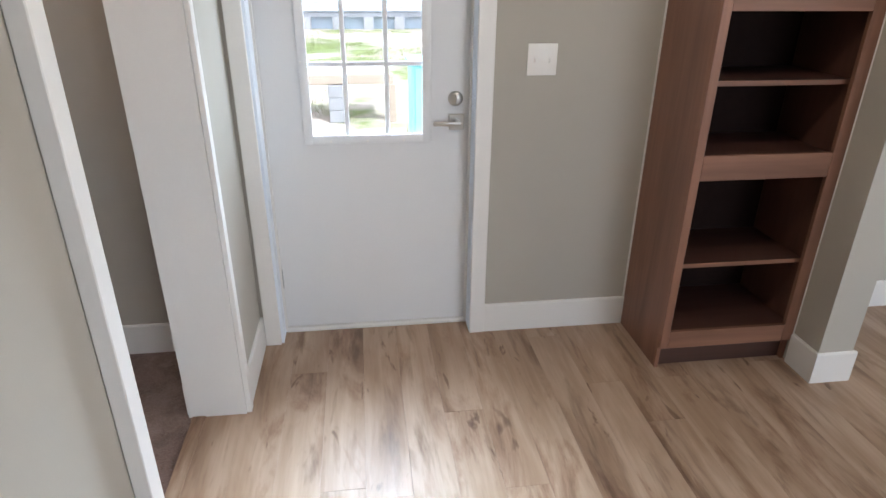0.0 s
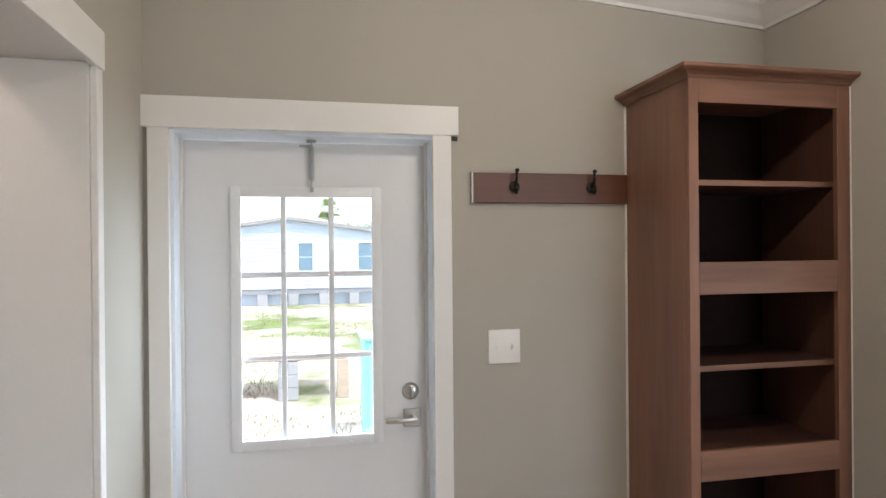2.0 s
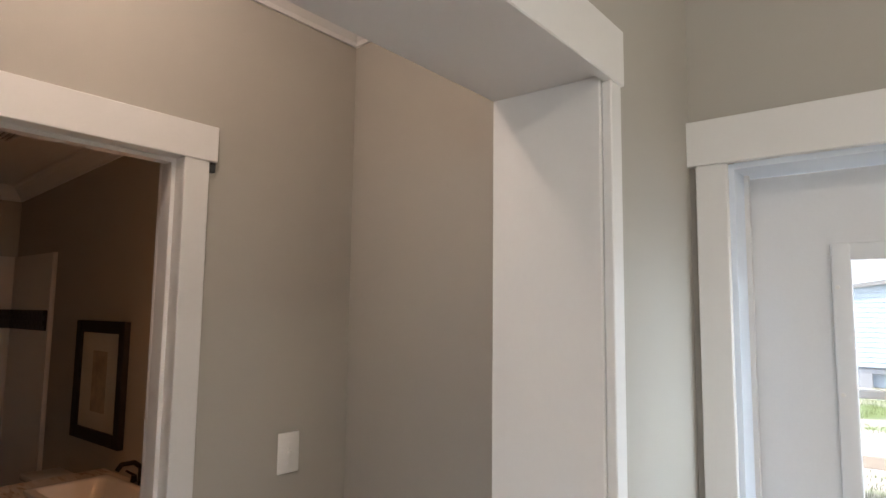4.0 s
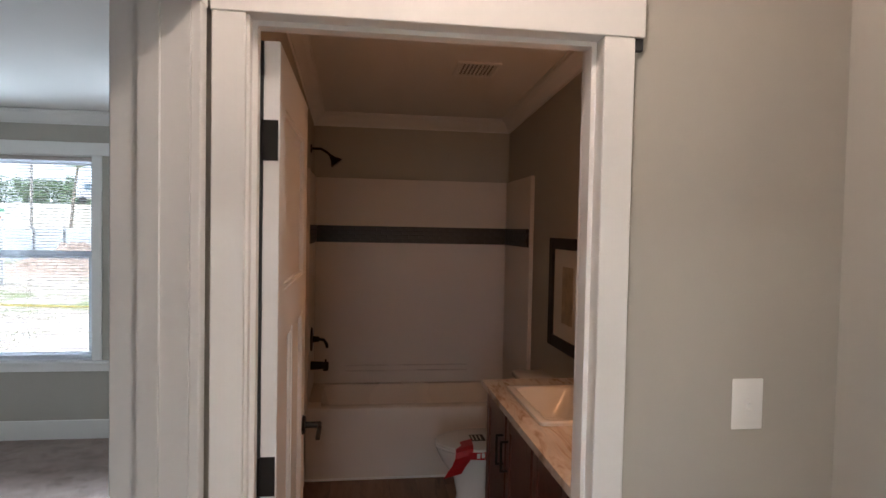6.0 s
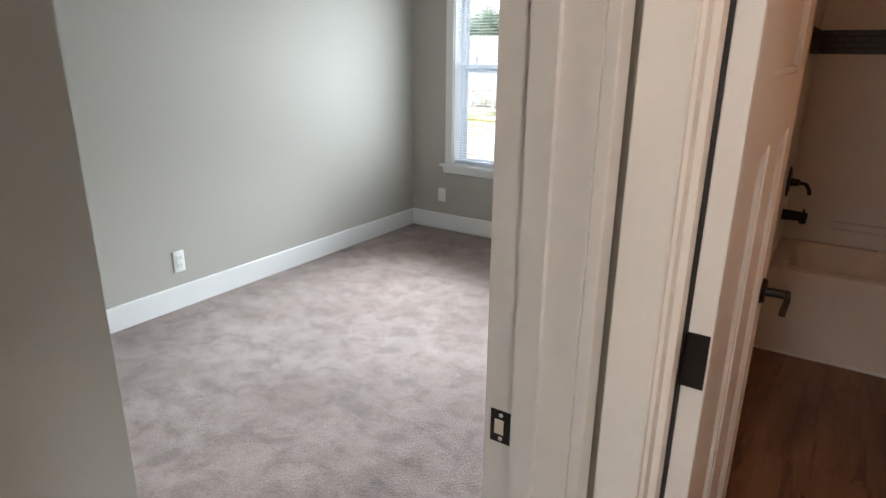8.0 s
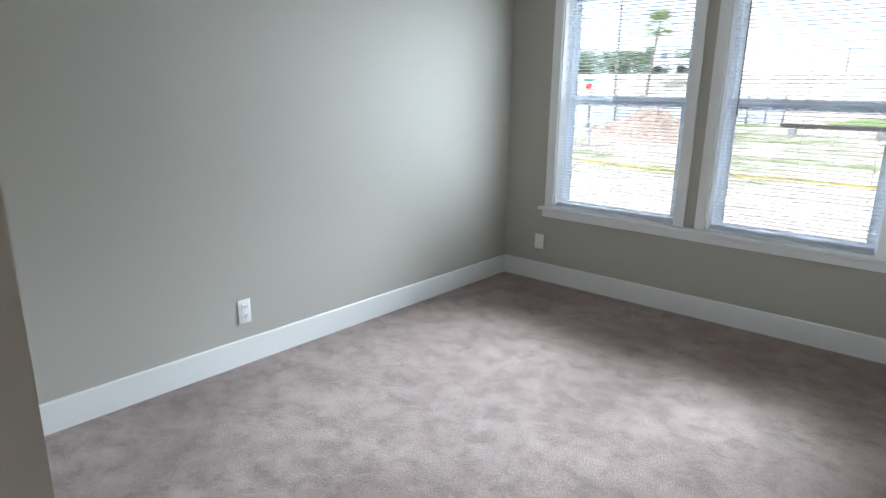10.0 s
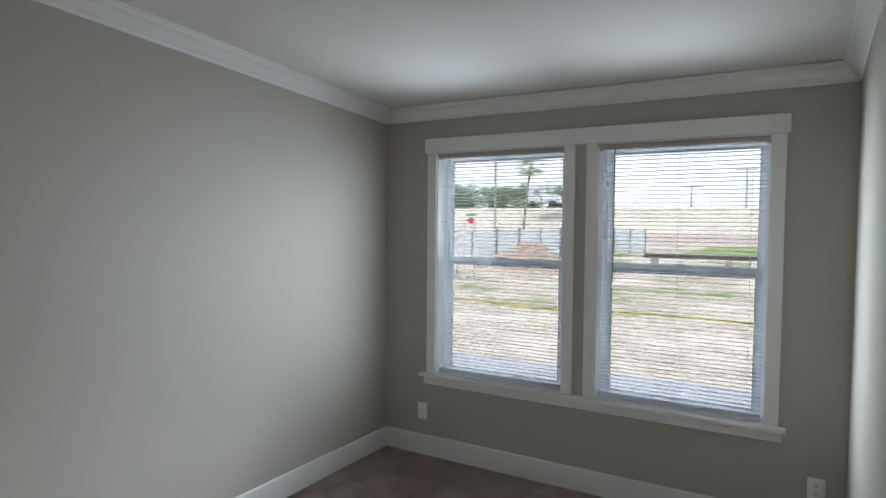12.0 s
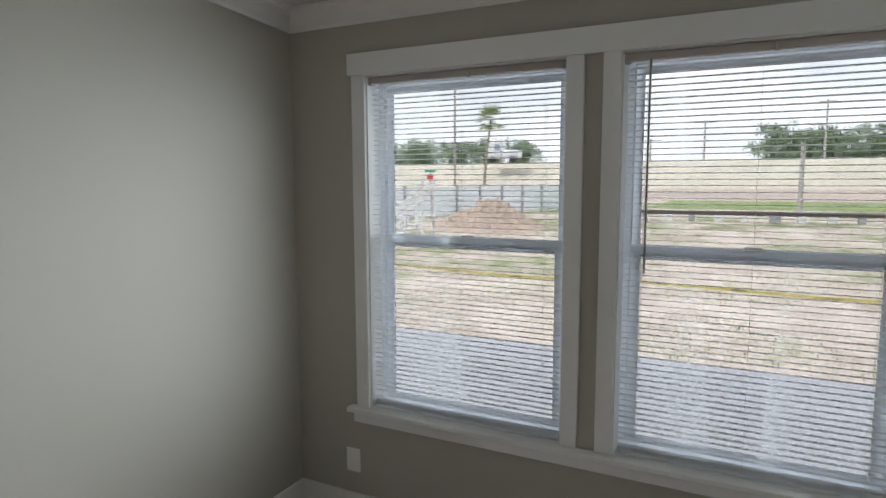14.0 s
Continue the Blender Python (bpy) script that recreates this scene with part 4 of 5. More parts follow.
def basin_mesh():
    bm = bmesh.new()
    xa, xb, ya, yb = TX0 + 0.008, TX1, TYA + 0.008, TYB - 0.008

    def ring(inset, z, rad, n=6):
        out = []
        x0, x1, y0, y1 = xa + inset[0], xb - inset[1], ya + inset[2], yb - inset[2]
        for cx, cy, a0 in ((x1 - rad, y1 - rad, 0), (x0 + rad, y1 - rad, 90), (x0 + rad, y0 + rad, 180), (x1 - rad, y0 + rad, 270)):
            for i in range(n + 1):
                a = radians(a0 + 90 * i / n)
                out.append(bm.verts.new((cx + rad * math.cos(a), cy + rad * math.sin(a), z)))
        return out
    rings = [ring((0, 0, 0), 0.0, 0.01), ring((0, 0.0, 0), 0.05, 0.01), ring((0, 0.018, 0), 0.10, 0.01), ring((0, 0.010, 0), 0.36, 0.01),
             ring((0, 0.0, 0), 0.44, 0.01), ring((0, 0.004, 0), 0.462, 0.012), ring((0.004, 0.02, 0.004), 0.470, 0.015), ring((0.045, 0.075, 0.09), 0.470, 0.08),
             ring((0.055, 0.088, 0.10), 0.455, 0.09), ring((0.09, 0.12, 0.16), 0.20, 0.11), ring((0.14, 0.17, 0.24), 0.13, 0.12)]
    for u, w in zip(rings, rings[1:]):
        for i in range(len(u)):
            bm.faces.new((u[i], u[(i + 1) % len(u)], w[(i + 1) % len(w)], w[i]))
    bm.faces.new(rings[-1])
    return bm


part("basin", basin_mesh(), M_TUB, tub, smooth=True)
part("floor_caulk", boxm(TX1 + 0.0005, TX1 + 0.008, TYA + 0.014, TYB - 0.014, 0.001, 0.018, 0.003), M_TRIM, tub, "white caulk strip along the floor")
SZ = 1.985


def surround(x0, x1, y0, y1, name="surround_panel"):
    return part(name, boxm(x0, x1, y0, y1, 0.472, SZ, 0.004, 2), M_ACRYLIC, tub, smooth=True)


surround(TX0 + 0.001, TX0 + 0.022, TYA + 0.002, TYB - 0.002)
surround(TX0 + 0.024, -3.670, TYA + 0.001, TYA + 0.020)
surround(TX0 + 0.024, -3.670, TYB - 0.020, TYB - 0.001)
for ys in (TYA + 0.0205, TYB - 0.029):
    part("flange", boxm(-3.690, -3.668, ys, ys + 0.0085, 0.472, SZ, 0.003, 2), M_ACRYLIC, tub, smooth=True)
for zz in (0.56, 0.60):
    part("ledge", boxm(TX0 + 0.022, TX0 + 0.034, TYA + 0.25, TYB - 0.3, zz, zz + 0.008, 0.003, 2), M_TUB, tub, smooth=True)
# dark accent band of small tiles round the surround
ZB0, ZB1 = 1.515, 1.637
BX, BYA, BYB = TX0 + 0.022, TYA + 0.020, TYB - 0.020
part("band_backing", boxm(BX + 0.0005, BX + 0.004, BYA + 0.001, BYB - 0.001, ZB0, ZB1), M_GROUT, tub)
part("band_backing", boxm(BX + 0.004, -3.695, BYA + 0.0005, BYA + 0.004, ZB0, ZB1), M_GROUT, tub)
part("band_backing", boxm(BX + 0.004, -3.695, BYB - 0.004, BYB - 0.0005, ZB0, ZB1), M_GROUT, tub)
tile_a = mesh_from("tile", boxm(0, 0.005, -0.0375, 0.0375, -0.0135, 0.0135, 0.0015), M_GLASSF)
rnd = random.Random(4)
for row in range(4):
    z = ZB0 + 0.016 + row * 0.030
    y = BYA + 0.045 - (row % 2) * 0.035
    while y < BYB - 0.03:
        if y - 0.037 > BYA + 0.006:
            o = new("tile", tile_a)
            o.parent, o.location = tub, (BX + 0.004, y, z)
        y += 0.078
    x = BX + 0.05 - (row % 2) * 0.03
    while x < -3.735:
        for yy, turn in ((BYA + 0.004, 90), (BYB - 0.004, -90)):
            o = new("tile", tile_a)
            o.parent, o.location, o.rotation_euler = tub, (x, yy, z), (0, 0, radians(turn))
        x += 0.078

# shower fittings on the short wall of the surround
yw = TYA + 0.020
sh = base_of("wall_shower", (-4.03, yw, 2.15), "black shower head on a bent arm", "shower head")
bm = add_lathe(bmesh.new(), [(0.030, 0), (0.028, 0.006), (0.012, 0.010)], (0, -0.017, 0), 'Y', 18)
for v in bm.verts:
    v.co.y = -v.co.y - 0.034
add_path(bm, [(0, -0.012, 0), (0, 0.05, 0.0), (0, 0.095, -0.025), (0, 0.120, -0.050)], 0.009)
part("arm", bm, M_BLACK, sh, smooth=True)
bm = add_lathe(bmesh.new(), [(0.014, 0), (0.018, 0.02), (0.040, 0.050), (0.045, 0.062), (0.042, 0.066)], (0, 0, 0), 'Z', 22)
ob = part("head", bm, M_BLACK, sh, smooth=True)
ob.location, ob.rotation_euler = (0, 0.115, -0.045), (radians(180 + 40), 0, 0)
vl = base_of("shower_valve", (-4.03, yw, 0.86), "black shower valve with a curved lever", "shower valve")
bm = add_lathe(bmesh.new(), [(0.082, 0), (0.080, 0.008), (0.060, 0.012)], (0, 0, 0), 'Y', 26)
for v in bm.verts:
    v.co.y = -v.co.y
part("escutcheon", bm, M_BLACK, vl, smooth=True)
bm = add_tube(bmesh.new(), (0, 0.01, 0), (0, 0.055, 0), 0.022, 0.018)
add_path(bm, [(0, 0.05, 0), (0, 0.085, -0.005), (0, 0.105, -0.035), (0, 0.108, -0.06)], 0.010)
part("lever", bm, M_BLACK, vl, smooth=True)
st_ = base_of("tub_spout", (-4.03, yw, 0.68), "black spout on the wall above the bathtub", "tub spout")
bm = add_tube(bmesh.new(), (0, 0, 0), (0, 0.12, 0), 0.030, 0.024, 18)
add_tube(bm, (0, 0.10, 0.002), (0, 0.10, -0.036), 0.019, 0.018, 14)
add_tube(bm, (0, 0.10, 0.02), (0, 0.10, 0.042), 0.006, 0.006, 10)
part("spout", bm, M_BLACK, st_, smooth=True)

# vanity: base unit, top, basin and tap
VX0, VX1, VY = -2.85, XB - 0.102, -0.470
van = base_of("vanity_unit", (0, 0, 0), "dark cherry wood vanity unit with black pulls", "vanity")
part("carcass", boxm(VX0, VX1, VY + 0.020, -0.002, 0.10, 0.70, 0.001), M_VANITY, van)
part("end_panel", boxm(VX0, VX0 + 0.018, VY + 0.020, -0.002, 0.7002, 0.828), M_VANITY, van)
part("top_rail", boxm(VX0 + 0.018, VX1, VY + 0.020, VY + 0.038, 0.7002, 0.828), M_VANITY, van)
part("toe_kick", boxm(VX0 + 0.01, VX1 - 0.002, VY + 0.09, -0.004, 0.0, 0.10), M_VANITY, van)
nd = 4
wd = (VX1 - VX0) / nd
for i in range(nd):
    xa, xb = VX0 + i * wd + 0.014, VX0 + (i + 1) * wd - 0.014
    bm = bmesh.new()
    za, zb = 0.125, 0.800
    for b_ in ((xa, xa + 0.055, za, zb), (xb - 0.055, xb, za, zb)):
        add_box(bm, b_[0], b_[1], VY, VY + 0.019, b_[2], b_[3], 0.002)
    add_box(bm, xa + 0.055, xb - 0.055, VY + 0.0005, VY + 0.019, za, za + 0.055, 0.002)
    add_box(bm, xa + 0.055, xb - 0.055, VY + 0.0005, VY + 0.019, zb - 0.055, zb, 0.002)
    add_box(bm, xa + 0.05, xb - 0.05, VY + 0.009, VY + 0.018, za + 0.05, zb - 0.05)
    d = part("door", bm, M_VANITY, van)
    hx = xb - 0.03 if i % 2 == 0 else xa + 0.03
    bm = add_path(bmesh.new(), [(hx, VY, 0.70), (hx, VY - 0.030, 0.70), (hx, VY - 0.030, 0.57), (hx, VY, 0.57)], 0.006)
    part("pull", bm, M_BLACK, d, "black bar pull", smooth=True)
top = base_of("marbled_worktop", (0, 0, 0.83), "marbled cream and brown vanity worktop", "worktop")
SX0, SX1, SY0, SY1 = -2.69, -2.11, -0.412, -0.055
for nm, b_ in (("end_slab", (VX0 - 0.02, SX0 + 0.03, VY - 0.025, -0.002)), ("end_slab", (SX1 - 0.03, VX1, VY - 0.025, -0.002)), ("front_strip", (SX0 + 0.03, SX1 - 0.03, VY - 0.025, SY0 + 0.03)), ("back_strip", (SX0 + 0.03, SX1 - 0.03, SY1 - 0.03, -0.002))):
    part(nm, boxm(*b_, 0, 0.030), M_TOP, top)

bm = bmesh.new()


def rr(inset, z, rad, n=5):
    out = []
    x0, x1, y0, y1 = SX0 + inset, SX1 - inset, SY0 + inset, SY1 - inset
    for cx, cy, a0 in ((x1 - rad, y1 - rad, 0), (x0 + rad, y1 - rad, 90), (x0 + rad, y0 + rad, 180), (x1 - rad, y0 + rad, 270)):
        for i in range(n + 1):
            a = radians(a0 + 90 * i / n)
            out.append(bm.verts.new((cx + rad * math.cos(a), cy + rad * math.sin(a), z)))
    return out


sink = base_of("wash_basin", (0, 0, 0), "white ceramic drop-in wash basin in the vanity top", "sink")
rings = [rr(0.0, 0.8605, 0.02), rr(0.001, 0.872, 0.02), rr(0.006, 0.876, 0.02), rr(0.030, 0.876, 0.03), rr(0.036, 0.871, 0.035)]
for u, w in zip(rings, rings[1:]):
    for i in range(len(u)):
        bm.faces.new((u[i], u[(i + 1) % len(u)], w[(i + 1) % len(w)], w[i]))
part("rim", bm, M_CERAMIC, sink, smooth=True)
bm = bmesh.new()
rings = [rr(0.0362, 0.8708, 0.035), rr(0.044, 0.855, 0.038), rr(0.065, 0.80, 0.05), rr(0.10, 0.745, 0.06)]
for u, w in zip(rings, rings[1:]):
    for i in range(len(u)):
        bm.faces.new((u[i], u[(i + 1) % len(u)], w[(i + 1) % len(w)], w[i]))
bm.faces.new(rings[-1])
part("bowl", bm, M_CERAMIC, sink, smooth=True)
drain = tubem(((SX0 + SX1) / 2, (SY0 + SY1) / 2, 0.7455), ((SX0 + SX1) / 2, (SY0 + SY1) / 2, 0.750), 0.022, 0.018, 20)
part("drain", drain, M_BLACK, sink, "black drain fitting")
tap = base_of("basin_tap", (-2.40, -0.045, 0.86), "black basin tap with two levers behind the basin", "tap")
bm = boxm(-0.085, 0.085, -0.022, 0.022, 0, 0.014, 0.006, 2)
add_path(bm, [(0, 0, 0.01), (0, 0, 0.09), (0, -0.03, 0.115), (0, -0.085, 0.115), (0, -0.105, 0.09)], 0.011)
part("spout", bm, M_BLACK, tap, smooth=True)
for s in (-1, 1):
    bm = add_tube(bmesh.new(), (s * 0.06, 0, 0.01), (s * 0.06, 0, 0.045), 0.016, 0.012)
    add_tube(bm, (s * 0.06, 0, 0.045), (s * 0.115, -0.01, 0.055), 0.006, 0.005)
    part("lever", bm, M_BLACK, tap, smooth=True)

# framed print over the vanity end
pic = base_of("framed_picture", (-3.25, -0.001, 0.974), "black framed beige print with a wide cream mount", "picture")
PW, PH, FW = 0.575, 0.615, 0.062
bm = bmesh.new()
for x0, x1, z0, z1 in ((0, FW, 0, PH), (PW - FW, PW, 0, PH), (FW, PW - FW, 0, FW), (FW, PW - FW, PH - FW, PH)):
    add_box(bm, x0, x1, -0.030, 0, z0, z1, 0.004, 2)
part("frame_moulding", bm, M_FRAME, pic)
part("mount", boxm(FW - 0.004, PW - FW + 0.004, -0.014, -0.004, FW - 0.004, PH - FW + 0.004), M_MAT, pic)
part("print", boxm(0.205, 0.370, -0.0165, -0.0142, 0.150, 0.460), M_PRINT, pic, "faded beige print")

# toilet, its tank against the wall
wc = base_of("toilet", (-3.22, 0.02, 0), "white ceramic toilet with closed lid and red ribbon", "toilet")


def oval(bm, cx, cy, z, rx, ryf, ryb, n=28):
    out = []
    for i in range(n):
        a = 2 * math.pi * i / n
        s = math.sin(a)
        out.append(bm.verts.new((cx + rx * math.cos(a), cy + (ryf if s < 0 else ryb) * s, z)))
    return out


def loft(bm, rings):
    for u, w in zip(rings, rings[1:]):
        for i in range(len(u)):
            bm.faces.new((u[i], u[(i + 1) % len(u)], w[(i + 1) % len(w)], w[i]))
    bm.faces.new(rings[0][::-1])
    bm.faces.new(rings[-1])
    return bm


bm = bmesh.new()
loft(bm, [oval(bm, 0.02, -0.42, 0.0, 0.118, 0.18, 0.24), oval(bm, 0.02, -0.42, 0.03, 0.115, 0.175, 0.24), oval(bm, 0.015, -0.42, 0.12, 0.100, 0.155, 0.22), oval(bm, 0, -0.42, 0.22, 0.108, 0.175, 0.21),
          oval(bm, 0, -0.42, 0.31, 0.150, 0.24, 0.21), oval(bm, 0, -0.43, 0.375, 0.178, 0.262, 0.22), oval(bm, 0, -0.43, 0.395, 0.182, 0.268, 0.22)])
part("bowl", bm, M_CERAMIC, wc, smooth=True)
bm = bmesh.new()
loft(bm, [oval(bm, 0, -0.43, 0.3955, 0.182, 0.268, 0.21), oval(bm, 0, -0.43, 0.400, 0.187, 0.274, 0.215), oval(bm, 0, -0.43, 0.409, 0.187, 0.274, 0.215), oval(bm, 0, -0.43, 0.413, 0.182, 0.268, 0.21)])
part("seat", bm, M_CERAMIC, wc, smooth=True)
bm = bmesh.new()
loft(bm, [oval(bm, 0, -0.43, 0.4145, 0.183, 0.270, 0.212), oval(bm, 0, -0.43, 0.419, 0.187, 0.275, 0.215), oval(bm, 0, -0.43, 0.427, 0.184, 0.270, 0.212), oval(bm, 0, -0.43, 0.434, 0.150, 0.225, 0.18)])
lid = part("lid", bm, M_CERAMIC, wc, smooth=True)
part("sticker", boxm(-0.05, 0.055, -0.50, -0.42, 0.4342, 0.4352), M_SLOT, lid, "dark printed sticker")
for k in range(3):
    part("print_line", boxm(-0.035, 0.04, -0.492 + k * 0.022, -0.484 + k * 0.022, 0.4354, 0.4359), M_MAT, lid)
part("tank", boxm(-0.20, 0.20, -0.205, -0.012, 0.385, 0.740, 0.025, 3), M_CERAMIC, wc, smooth=True)
part("tank_lid", boxm(-0.208, 0.208, -0.213, -0.006, 0.741, 0.775, 0.010, 2), M_CERAMIC, wc, smooth=True)
part("flush_lever", add_tube(bmesh.new(), (-0.14, -0.215, 0.69), (-0.07, -0.232, 0.685), 0.006), M_NICKEL, wc)
# red plastic band over the lid, hanging down the side of the bowl
def strip(pts, half):
    bm = bmesh.new()
    prev = None
    for k, p in enumerate(pts):
        pair = [bm.verts.new(Vector(p) - Vector(half)), bm.verts.new(Vector(p) + Vector(half))]
        if prev:
            bm.faces.new((prev[0], pair[0], pair[1], prev[1]))
        prev = pair
    bmesh.ops.solidify(bm, geom=bm.faces[:], thickness=0.0018)
    return bm


rb = part("ribbon", strip([(0.06, -0.555, 0.4385), (0.15, -0.56, 0.437), (0.186, -0.565, 0.428), (0.197, -0.570, 0.400), (0.192, -0.585, 0.360), (0.176, -0.605, 0.325), (0.170, -0.625, 0.285)], (0.0, 0.048, 0.012)), M_RED, wc, "red plastic sanitary band with white print")
part("ribbon_tail", strip([(0.199, -0.545, 0.405), (0.204, -0.47, 0.402), (0.204, -0.40, 0.408), (0.200, -0.33, 0.412)], (0.0, 0.0, 0.020)), M_RED, rb)
for k in range(6):
    part("print_mark", boxm(0.2055, 0.2068, -0.500 + k * 0.026, -0.482 + k * 0.026, 0.392 + 0.001 * k, 0.418 + 0.001 * k), M_PLATE, rb)

# ceiling vent
M_SKIRTV = surface("grey_vent_inside", (0.30, 0.29, 0.28), 0.7)
cv = base_of("ceiling_vent", (-3.22, -0.49, ceil_z(-3.22)), "white square bathroom ceiling vent", "vent")
cv.rotation_euler = (0, -math.atan(0.0645), 0)
bm = add_ring(bmesh.new(), -0.012, -0.001, -0.12, 0.12, -0.12, 0.12, 0.022, 0.002)
bmesh.ops.rotate(bm, verts=bm.verts, cent=(0, 0, 0), matrix=Matrix.Rotation(radians(90), 3, 'Y'))
for v in bm.verts:
    v.co.z = -abs(v.co.z)
part("rim", bm, M_TRIM, cv)
for k in range(9):
    part("slat", boxm(-0.098, 0.098, -0.094 + k * 0.0225, -0.086 + k * 0.0225, -0.011, -0.003), M_TRIM, cv)
part("backing", boxm(-0.10, 0.10, -0.10, 0.10, -0.0025, -0.0012), M_SKIRTV, cv)

# ======== outdoors ========
GZ = -0.75


def ground_material():
    m, nt, b = nodes_of("sandy_ground")
    broad, mid, fine = tex(nt, 0.10, 5, 0.6), tex(nt, 0.9, 5, 0.65), tex(nt, 14, 4, 0.7)
    sand = ramp(nt, mid.outputs[0], [(0.3, (0.42, 0.34, 0.285)), (0.62, (0.64, 0.56, 0.49))])
    grass = ramp(nt, mid.outputs[0], [(0.3, (0.09, 0.13, 0.035)), (0.7, (0.21, 0.25, 0.08))])
    addm = nt.nodes.new("ShaderNodeMath")
    addm.operation = 'MULTIPLY_ADD'
    addm.inputs[1].default_value = 0.55
    nt.links.new(mid.outputs[0], addm.inputs[0])
    nt.links.new(broad.outputs[0], addm.inputs[2])
    fac = ramp(nt, addm.outputs[0], [(0.76, (0, 0, 0)), (0.88, (1, 1, 1))])
    g = ramp(nt, fine.outputs[0], [(0.3, (0.7, 0.7, 0.7)), (0.6, (1, 1, 1))])
    c = mixed(nt, sand.outputs[0], grass.outputs[0], fac.outputs[0])
    nt.links.new(mixed(nt, c, g.outputs[0], 1.0, 'MULTIPLY'), b.inputs["Base Color"])
    b.inputs["Roughness"].default_value = 0.95
    bumped(nt, b, fine.outputs[0], 0.6, 0.03)
    return m


M_GROUND = ground_material()
M_CONC = surface("pale_concrete", (0.33, 0.335, 0.36), 0.85, vary=0.07, big=0.7, fine=30, bump=0.2)
M_SIDING = surface("pale_blue_siding", (0.47, 0.55, 0.64), 0.6, vary=0.03)
M_ROOF = surface("grey_shingle_roof", (0.30, 0.29, 0.28), 0.9, vary=0.12, fine=12)
M_SKIRT = surface("grey_block", (0.36, 0.36, 0.37), 0.9, vary=0.1, fine=20)
M_UNDER = surface("dark_underfloor", (0.26, 0.27, 0.29), 0.9)
M_PANE_FAR = surface("blue_grey_far_pane", (0.16, 0.24, 0.30), 0.1, vary=0.05)
M_AQUA = surface("aqua_painted_board", (0.30, 0.66, 0.66), 0.5, vary=0.04)
M_LUMBER = surface("weathered_lumber", (0.48, 0.39, 0.31), 0.8, vary=0.15, fine=25, stretch=(0.2, 1, 1))
M_STEEL = surface("rusty_dark_steel", (0.075, 0.060, 0.055), 0.7, vary=0.2, fine=9)
M_BOARD = surface("pale_plywood", (0.66, 0.62, 0.56), 0.8, vary=0.08, big=1.0, fine=20)
M_FENCE = surface("grey_white_fence", (0.82, 0.85, 0.88), 0.7, vary=0.05)
M_POST = surface("grey_fence_post", (0.24, 0.24, 0.25), 0.8)
M_DIRT = surface("reddish_dirt", (0.46, 0.36, 0.29), 0.95, vary=0.15, big=1.2, fine=9, bump=0.7, dist=0.05)
M_BARK = surface("grey_palm_bark", (0.34, 0.30, 0.25), 0.9, vary=0.2, fine=20, bump=0.5, dist=0.02)
M_LEAF = surface("tree_leaves", (0.20, 0.28, 0.15), 0.7, vary=0.3, big=2, fine=8)
M_PALM = surface("palm_leaf", (0.30, 0.38, 0.13), 0.6, vary=0.2)
M_WOODPOLE = surface("pale_utility_pole", (0.44, 0.41, 0.38), 0.9, vary=0.1)
M_ROADBANK = surface("dry_grass_bank", (0.52, 0.48, 0.39), 0.95, vary=0.08, big=0.15, fine=3)
M_SIGNRED = surface("stop_sign_red", (0.55, 0.03, 0.04), 0.5, vary=0.02)
M_SIGNGREEN = surface("street_sign_green", (0.02, 0.30, 0.16), 0.5, vary=0.02)
M_TAPE = surface("yellow_caution_tape", (0.70, 0.60, 0.16), 0.4, vary=0.03)
M_WHITEV = surface("white_vehicle_paint", (0.75, 0.76, 0.78), 0.3, vary=0.02)
M_TYRE = surface("black_rubber", (0.02, 0.02, 0.02), 0.8)
M_WHITEWOOD = surface("white_painted_rail", (0.72, 0.72, 0.71), 0.5, vary=0.04)

structure("ground", boxm(-450, 450, -450, 450, GZ - 0.5, GZ), M_GROUND, "bare sandy ground with patchy grass", "ground")
structure("pavement", boxm(-10.6, XW - 0.155, -9.0, 3.0, GZ + 0.004, GZ + 0.06, 0.01), M_CONC, "pale concrete pad beside the house", "pavement")
structure("foundation", boxm(XW - 0.13, XE + 0.13, YK - 0.13, 0.13, GZ, -0.251), M_SKIRT, "grey block skirting under the house", "foundation")


def grass_patch(name, x0, x1, y0, y1, n, h, seed):
    rnd = random.Random(seed)
    verts, faces = [], []
    for _ in range(n):
        x, y, a = rnd.uniform(x0, x1), rnd.uniform(y0, y1), rnd.uniform(0, 6.28)
        if noise.noise((x * 0.45, y * 0.45, seed)) < -0.05:
            continue
        hh, w = h * rnd.uniform(0.4, 1.0), 0.007
        lx, ly = rnd.uniform(-0.4, 0.4) * hh, rnd.uniform(-0.4, 0.4) * hh
        i = len(verts)
        verts += [(x - w * math.cos(a), y - w * math.sin(a), GZ - 0.005), (x + w * math.cos(a), y + w * math.sin(a), GZ - 0.005), (x + lx, y + ly, GZ + hh)]
        faces.append((i, i + 1, i + 2))
    me = bpy.data.meshes.new(name)
    me.from_pydata(verts, [], faces)
    me.materials.append(M_GRASS)
    return tagged(new(name, me), "patchy green and yellow grass on the lot", "grass", kind="stuff")


M_GRASS = surface("grass_blades", (0.24, 0.27, 0.09), 0.8, vary=0.3, big=0.6, fine=5)
grass_patch("grass", -4, 9, 4.5, 30, 60000, 0.08, 1)
grass_patch("grass", -40, -10.8, -24, 6, 90000, 0.075, 2)


